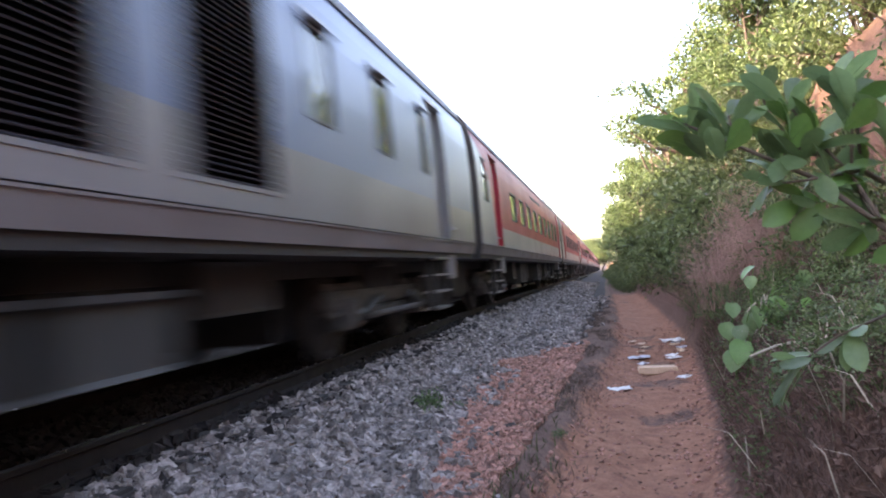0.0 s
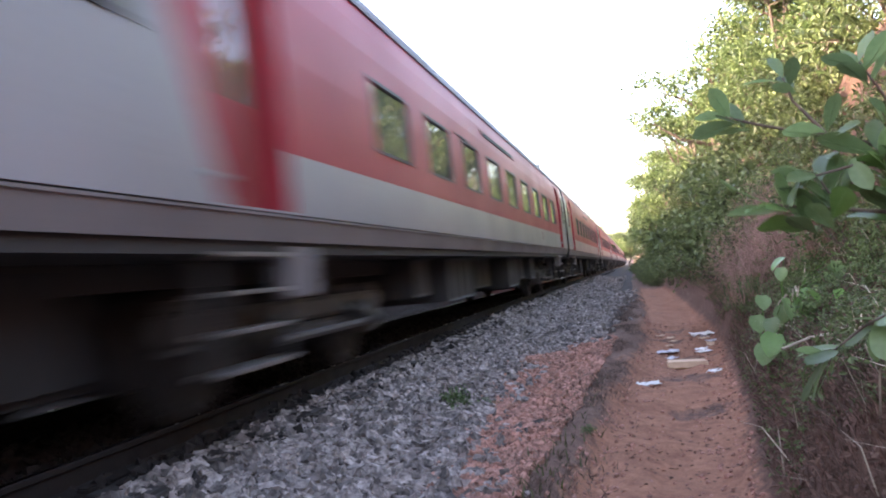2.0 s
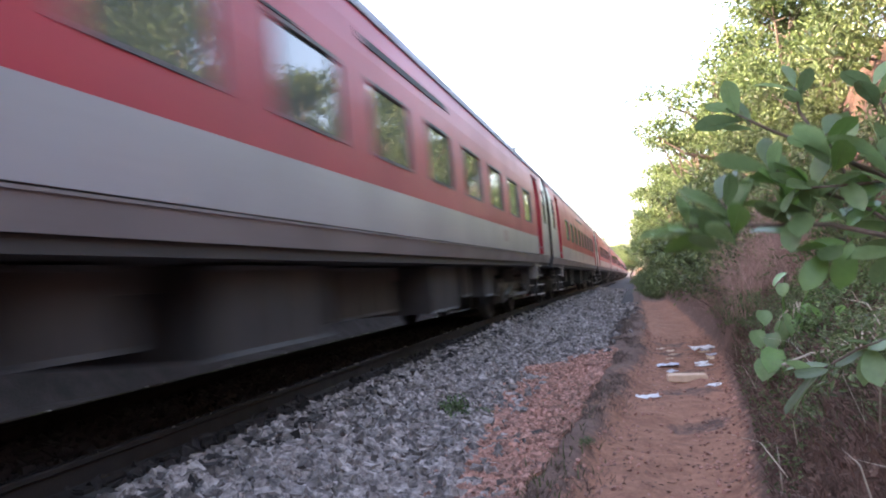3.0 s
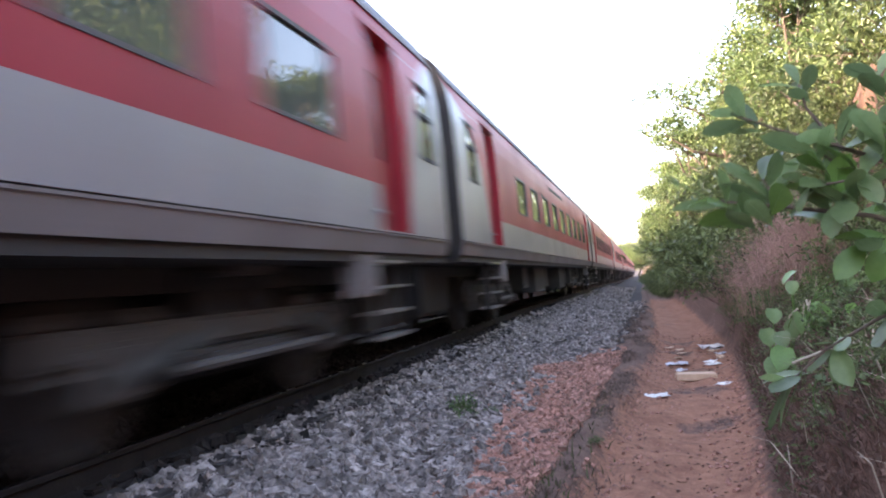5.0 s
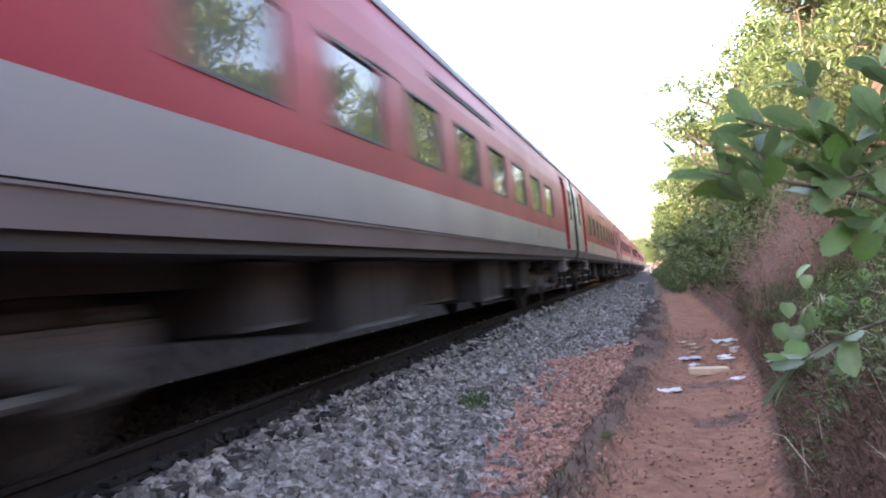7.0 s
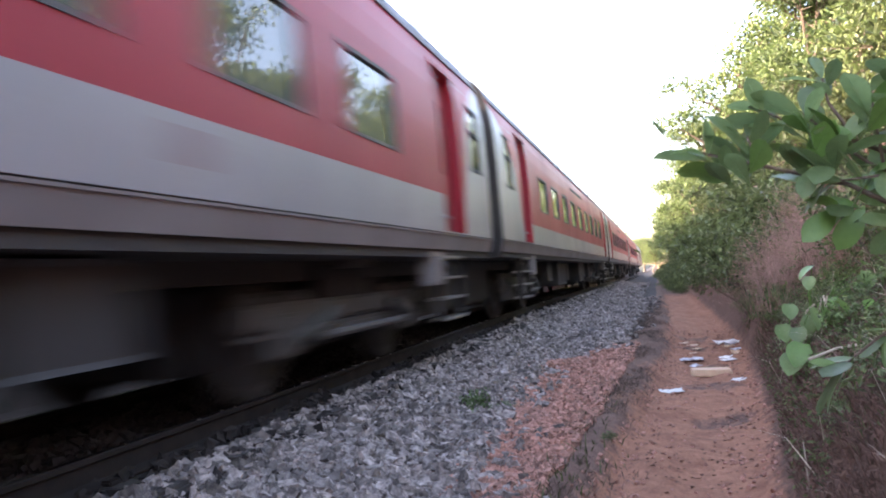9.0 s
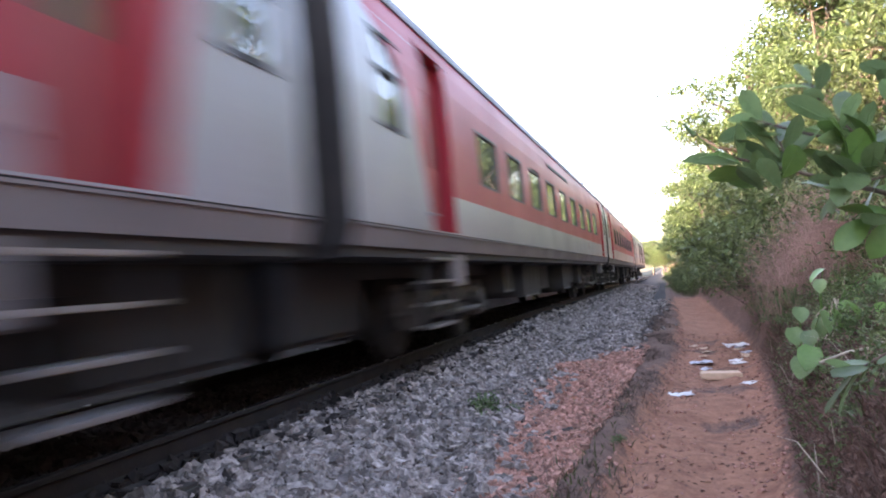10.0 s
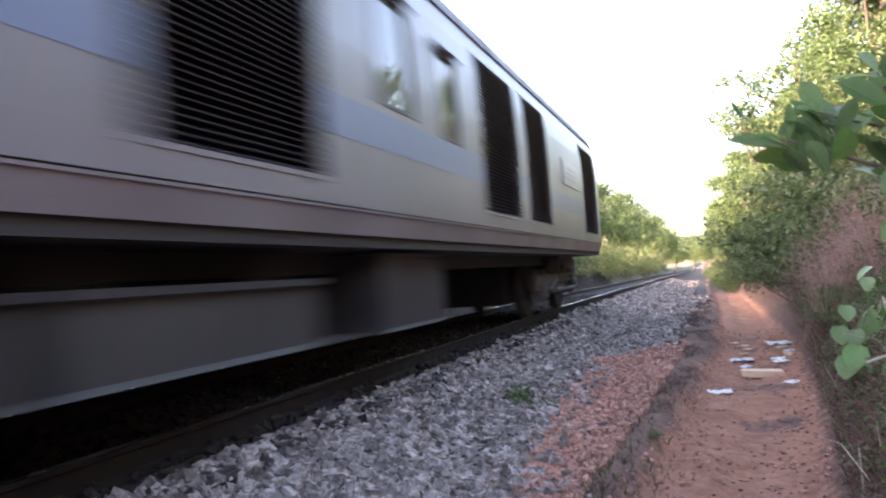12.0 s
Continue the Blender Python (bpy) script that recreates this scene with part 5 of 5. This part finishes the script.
def build_hanging_branch():
    """A drooping spray of broad leaves over the foot of the bank."""
    br = new("low_branch")
    rng = np.random.default_rng(75)
    bm = bmesh.new()
    bent(bm, ((0.30, 0.0, 0.10), (0.12, 0, 0.07), (-0.02, 0, 0.01), (-0.12, 0, -0.06)), 0.006, 0.0025)
    part("stem", bm, BARK, br)
    for c, ax, n in (((-0.12, 0, -0.06), (-0.8, 0, -0.4), 5), ((0.0, 0, 0.01), (-0.4, -0.4, -0.3), 5), ((0.14, 0, 0.07), (-0.1, -0.6, 0.1), 5)):
        rosette(br, rng, c, ax, n, 0.8, (LEAF_A, LEAF_B), 1.15)
    return tagged(br, "drooping branch with broad grey-green leaves", "branch")


branch = build_branch()
side_branch = build_side_branch()
hanging_branch = build_hanging_branch()
low_branch = build_low_branch()


def seedling(x, y, n, size, seed, label):
    """A broad-leaved young plant: stems, each with one heart-shaped leaf."""
    rng = np.random.default_rng(seed)
    p = new("broadleaf_plant")
    z = ground_z(x, y)
    for k in range(n):
        tip = Vector((rng.uniform(-0.12, 0.42), rng.uniform(-0.75, -0.3), rng.uniform(0.20, 0.66))) * size
        d = Vector((tip.x * 1.4 + rng.normal(0, 0.25), -0.45 + rng.normal(0, 0.2), -0.55 + rng.normal(0, 0.25)))
        bm = bmesh.new()
        bent(bm, (Vector((0, 0, -0.05)), tip * 0.5 + Vector((0, 0.05, 0.08 * size)), tip), 0.006, 0.003)
        part("stalk", bm, LEAF_LIGHT, p)
        place("leaf", LEAF_H if k % 3 == 0 else LEAF_HD, p, at=leaf_pose(tip, d, rng.uniform(-25, 25), size * rng.uniform(0.42, 0.72)))
    p.matrix_basis = Matrix.Translation((x, y, z))
    return tagged(p, label, "plant", "broad-leaved plants on the bank")


seedling(0.88, 5.80, 34, 0.95, 81, "young plant with large heart-shaped green leaves")
seedling(1.12, 6.3, 10, 0.9, 82, "young plant with large heart-shaped green leaves")
seedling(0.86, 5.3, 8, 0.5, 83, "small broad-leaved weed on the bank's edge")
seedling(0.75, 4.0, 9, 0.45, 84, "small broad-leaved weed on the bank's edge")
seedling(1.05, 3.6, 8, 0.4, 85, "small broad-leaved weed on the bank's edge")
seedling(2.2, 9.4, 10, 0.9, 86, "young plant with large heart-shaped green leaves")


def roots():
    rng = np.random.default_rng(91)
    for k in range(9):
        x, y = 0.98 + rng.uniform(-0.08, 0.2), 5.75 + rng.uniform(-0.25, 0.35)
        z = ground_z(x, y) + 0.12
        bm = bmesh.new()
        pts = [Vector((x + rng.normal(0, 0.03), y - 0.12, z + 0.1))]
        for j in range(4):
            pts.append(pts[-1] + Vector((rng.normal(-0.03, 0.03), rng.normal(-0.035, 0.03), -rng.uniform(0.06, 0.12))))
        bent(bm, pts, 0.007, 0.003)
        tagged(part("hanging_root", bm, STRAW), "pale bare root hanging over the bank's edge", "root", "roots on the bank")


roots()
LEAF_BUSH = mat("small_weed_leaf", (0.12, 0.19, 0.065), (0.06, 0.10, 0.035), 0.55, scale=3, fine=30, bump=0.05, per_island=0.5, trans=0.2)
CREEP = crown_mesh("creeper", np.random.default_rng(61), [((0, 0, 0.1), (0.35, 0.5, 0.16)), ((0.2, 0.4, 0.2), (0.3, 0.3, 0.2)), ((-0.1, -0.4, 0.0), (0.2, 0.3, 0.15))], 1500, 0.045, LEAF_DARK)
CREEP2 = crown_mesh("fern", np.random.default_rng(62), [((0, 0, 0.08), (0.25, 0.3, 0.14)), ((0.1, 0.25, 0.1), (0.2, 0.25, 0.14))], 1500, 0.05, LEAF_SUN)
rc = random.Random(9)
for i in range(26):
    y = 3.0 + 8.5 * rc.random()
    sh = x_shift(y)
    x = sh + (rc.uniform(1.2, 1.6) if i % 3 else rc.uniform(1.6, 2.8))
    c = place("creeper", CREEP if i % 4 else CREEP2, at=pose(x, y, ground_z(x, y) + 0.02, 0, 18, rc.uniform(0, 360)) @ Matrix.Scale(rc.uniform(0.4, 0.75), 4))
    tagged(c, "small-leaved green creeper on the bank", "creeper", "creepers on the bank")
WEED = crown_mesh("weed", np.random.default_rng(63), [((0, 0, 0.06), (0.13, 0.10, 0.09)), ((0.11, 0.03, 0.05), (0.09, 0.08, 0.07)), ((-0.10, -0.02, 0.04), (0.08, 0.08, 0.05))], 14000, 0.036, LEAF_BUSH)
for x, y, s in ((-1.68, 6.22, 1.0), (-1.47, 6.36, 0.5), (-0.46, 5.2, 0.3)):
    w = tagged(new("weed"), "small green weed growing among the stones", "weed", "weeds among the stones")
    tagged(place("foliage", WEED, w), kind="stuff")
    bm = bmesh.new()
    rod(bm, (0, 0, -0.04), (0, 0, 0.08), 0.006, 0.003, 6)
    part("stalk", bm, LEAF_BUSH, w)
    w.matrix_basis = pose(x, y, ground_z(x, y) + 0.02, 0, 0, 70 * s) @ Matrix.Scale(s, 4)

# ---- litter on the footpath ----
CARD = mat("tan_cardboard", (0.74, 0.54, 0.38), (0.62, 0.44, 0.30), 0.85, scale=10, fine=80, bump=0.1)
PAPER = mat("white_scrap_paper", (0.85, 0.84, 0.82), (0.70, 0.69, 0.67), 0.7, scale=12, fine=80, bump=0.2, per_object=0.2)
FOIL = mat("bluish_plastic_scrap", (0.62, 0.63, 0.68), (0.50, 0.50, 0.54), 0.4, scale=12, fine=80, bump=0.2)
bm = bmesh.new()
box(bm, -0.23, 0.23, -0.11, 0.11, 0.0, 0.085, 0.012)
box(bm, -0.228, 0.05, -0.114, -0.109, 0.02, 0.082)
b = tagged(part("cardboard_box", bm, CARD), "flattened tan cardboard box lying on the footpath", "box")
b.matrix_basis = pose(0.47, 9.15, ground_z(0.47, 9.15) - 0.005, 0, 2, 4)


def scrap(x, y, size, material, seed, label, turn):
    rng = np.random.default_rng(seed)
    n = 6
    V = [((i / n - 0.5) * size, (j / n - 0.5) * size * 0.6, 0.015 + size * 0.22 * abs(noise.noise((i * 0.55 + seed, j * 0.55, seed)))) for j in range(n + 1) for i in range(n + 1)]
    V = [(x1 * (1 + 0.25 * noise.noise((y1 * 9, seed, 0))), y1 * (1 + 0.3 * noise.noise((x1 * 9, seed, 5))), z1) for x1, y1, z1 in V]
    F = [(j * (n + 1) + i, j * (n + 1) + i + 1, (j + 1) * (n + 1) + i + 1, (j + 1) * (n + 1) + i) for j in range(n) for i in range(n)]
    s = tagged(new("paper_scrap", mesh_from("paper_scrap", V, F, [material])), label, "litter", "litter on the footpath")
    sol = s.modifiers.new("thickness", "SOLIDIFY")
    sol.thickness = 0.006
    s.matrix_basis = pose(x, y, ground_z(x, y), 0, 0, turn)


scrap(-0.01, 7.65, 0.24, PAPER, 1, "crumpled white paper on red earth", 20)
scrap(0.98, 12.0, 0.5, PAPER, 2, "crumpled white sheet on the footpath", 10)
scrap(0.30, 10.4, 0.30, FOIL, 3, "bluish plastic wrapper on the footpath", 5)
rl = random.Random(3)
for i in range(12):
    x, y = 0.25 + rl.random() * 0.75, 9.9 + rl.random() * 3.0
    scrap(x, y, rl.uniform(0.09, 0.24), rl.choice((PAPER, PAPER, FOIL, CARD)), 10 + i, "small torn scrap among the litter", rl.uniform(0, 90))
scrap(0.72, 8.5, 0.2, PAPER, 40, "crumpled white paper on red earth", 60)
bm = bmesh.new()
bent(bm, (Vector((-0.22, 0, 0)), Vector((-0.05, 0.01, 0.02)), Vector((0.12, 0, 0.015)), Vector((0.24, 0.02, 0.05))), 0.008, 0.005)
tw = tagged(part("twig", bm, STRAW), "pale dry twig lying on the grassy bank", "twig")
tw.matrix_basis = pose(0.93, 4.35, ground_z(0.93, 4.35) + 0.07, 0, -8, 20)


def leaf_litter():
    """Fallen leaves and dark crumbs that lie in drifts on the footpath."""
    rng = np.random.default_rng(55)
    P = []
    drifts = [(0.0, 4.2, 0.32, 0.16), (0.35, 4.75, 0.25, 0.10), (0.45, 5.3, 0.16, 0.2), (-0.15, 5.2, 0.2, 0.25), (0.55, 6.6, 0.14, 0.3), (0.55, 10.3, 0.35, 0.6), (0.75, 11.8, 0.3, 0.6), (-0.35, 6.2, 0.10, 0.6), (0.05, 8.2, 0.3, 0.4)]
    for cx, cy, sx, sy in drifts:
        for _ in range(44):
            x, y = rng.normal(cx, sx), rng.normal(cy, sy)
            P.append((x, y, ground_z(x, y) + 0.006))
    P = np.array(P)
    n = len(P)
    d = rng.normal(size=(n, 3)) * (1, 1, 0.12)
    v, f = leaf_arrays(P, d, np.tile((0, 0, 1.0), (n, 1)) + rng.normal(size=(n, 3)) * 0.25, rng.uniform(0.018, 0.05, n), rng.uniform(0.010, 0.022, n))
    m = mat("dead_brown_leaves", (0.25, 0.14, 0.095), (0.15, 0.085, 0.06), 0.9, scale=8, fine=60, bump=0.1, per_island=0.5)
    tagged(new("leaf_litter", mesh_from("leaf_litter", v.tolist(), f.tolist(), [m])), "drifts of dead brown leaves on the footpath", "leaf litter", kind="stuff")


leaf_litter()
for i in range(60):
    y = 2.8 + 5.5 * rc.random()
    x = x_shift(y) + rc.uniform(1.0, 1.75)
    m = pose(x, y, ground_z(x, y) - 0.01, 0, -34, 0) @ Matrix.Diagonal((0.46, 0.55, 0.32, 1)) @ Matrix.Scale(rc.uniform(0.8, 1.5), 4)
    c = place("creeper", CREEP if i % 3 else CREEP2, at=m)
    tagged(c, "small-leaved green creeper on the bank", "creeper", "creepers on the bank")


def motions():
    for k, c in cars:
        walk(c, train_rows(k))
    # the branch tosses in the wind of the train
    walk(branch, (
        (0, pose(0.669, 1.693, 0.707, 0, 38.4, -1.1)),
        (0.3, pose(0.705, 1.692, 0.671, 0, 40.8, -1.1)),
        (0.6, pose(0.721, 1.687, 0.693, 0, 28.8, -3.6)),
        (0.9, pose(0.685, 1.692, 0.698, 0, 36.9, -1.7)),
        (1.2, pose(0.783, 1.678, 0.700, 0, 17.6, -5.2)),
        (1.5, pose(0.736, 1.683, 0.717, 0, 16.8, -4.8)),
        (1.8, pose(0.794, 1.679, 0.670, 0, 24.7, -4.7)),
        (2.1, pose(0.908, 1.664, 0.664, 0, 17.0, -5.8)),
        (2.4, pose(0.658, 1.695, 0.710, 0, 42.7, 0.2)),
        (2.7, pose(0.724, 1.684, 0.744, 0, 6.1, -5.1)),
        (3.0, pose(0.698, 1.687, 0.735, 0, 12.9, -4.7)),
        (3.2, pose(0.665, 1.692, 0.724, 0, 29.2, -2.8)),
        (3.6, pose(0.783, 1.678, 0.700, 0, 17.6, -5.2)),
        (4.0, pose(0.700, 1.690, 0.710, 0, 32.7, -2.2)),
        (4.4, pose(0.739, 1.684, 0.708, 0, 20.0, -4.7)),
        (4.8, pose(0.739, 1.683, 0.725, 0, 13.1, -5.1)),
        (5.1, pose(0.746, 1.683, 0.697, 0, 23.1, -4.5)),
        (5.4, pose(0.741, 1.683, 0.712, 0, 18.1, -4.8)),
        (5.8, pose(0.739, 1.684, 0.708, 0, 20.0, -4.7)),
        (6.0, pose(0.717, 1.686, 0.709, 0, 23.3, -4.1)),
        (6.3, pose(0.720, 1.686, 0.705, 0, 24.4, -4.1)),
        (6.6, pose(0.734, 1.684, 0.707, 0, 21.2, -4.5)),
        (6.9, pose(0.677, 1.690, 0.720, 0, 27.2, -3.2)),
        (7.2, pose(0.731, 1.684, 0.715, 0, 18.5, -4.7)),
        (7.6, pose(0.717, 1.686, 0.709, 0, 23.3, -4.1)),
        (8.0, pose(0.720, 1.686, 0.705, 0, 20.4, -4.1)),
        (8.4, pose(0.700, 1.687, 0.725, 0, 25.1, -3.6)),
        (8.8, pose(0.649, 1.693, 0.732, 0, 30.7, -2.4)),
        (9.1, pose(0.648, 1.692, 0.737, 0, 24.5, -3.2)),
        (9.4, pose(0.701, 1.687, 0.734, 0, 13.1, -4.7)),
        (9.7, pose(0.656, 1.692, 0.733, 0, 25.0, -3.2)),
        (10.0, pose(0.686, 1.690, 0.712, 0, 29.5, -3.0)),
        (10.3, pose(0.708, 1.687, 0.717, 0, 21.2, -4.2)),
        (10.6, pose(0.712, 1.686, 0.715, 0, 21.2, -4.3)),
        (10.9, pose(0.731, 1.685, 0.703, 0, 23.2, -4.3)),
        (11.3, pose(0.667, 1.693, 0.713, 0, 35.8, -1.7)),
        (11.7, pose(0.640, 1.694, 0.730, 0, 38.5, -0.6)),
        (12.0, pose(0.677, 1.691, 0.713, 0, 32.1, -2.5)),
    ))
    sway = lambda i, a, b: math.sin(a * i) + 0.5 * math.sin(b * i + 1.0)
    walk(side_branch, [(0.3 * i, pose(0.434 + 0.012 * sway(i, 1.3, 2.2), 1.75, 0.999 + 0.012 * sway(i, 1.9, 0.8), 0, 6 * sway(i, 1.5, 2.6), 5 * sway(i, 0.8, 1.7))) for i in range(41)])
    # the drooping spray is blown forward while the middle of the train passes
    drift = ((0, 0.14), (2.5, 0.13), (3.2, 0.10), (4.8, 0.0), (7.2, 0.0), (8.8, 0.09), (12.0, 0.13))
    walk(hanging_branch, [(0.3 * i, pose(0.432 + float(np.interp(0.3 * i, [d[0] for d in drift], [d[1] for d in drift])) + 0.006 * sway(i, 1.6, 2.3), 2.0, 0.528 + 0.008 * sway(i, 1.1, 2.1), 0, 5 * sway(i, 1.4, 2.5), 4 * sway(i, 0.9, 1.8))) for i in range(41)])
    walk(low_branch, [(0.3 * i, pose(0.86, 1.72, 0.70 + 0.012 * math.sin(2.1 * i), 0, 8 + 7 * math.sin(1.7 * i), -6 + 4 * math.sin(0.9 * i))) for i in range(41)])


motions()
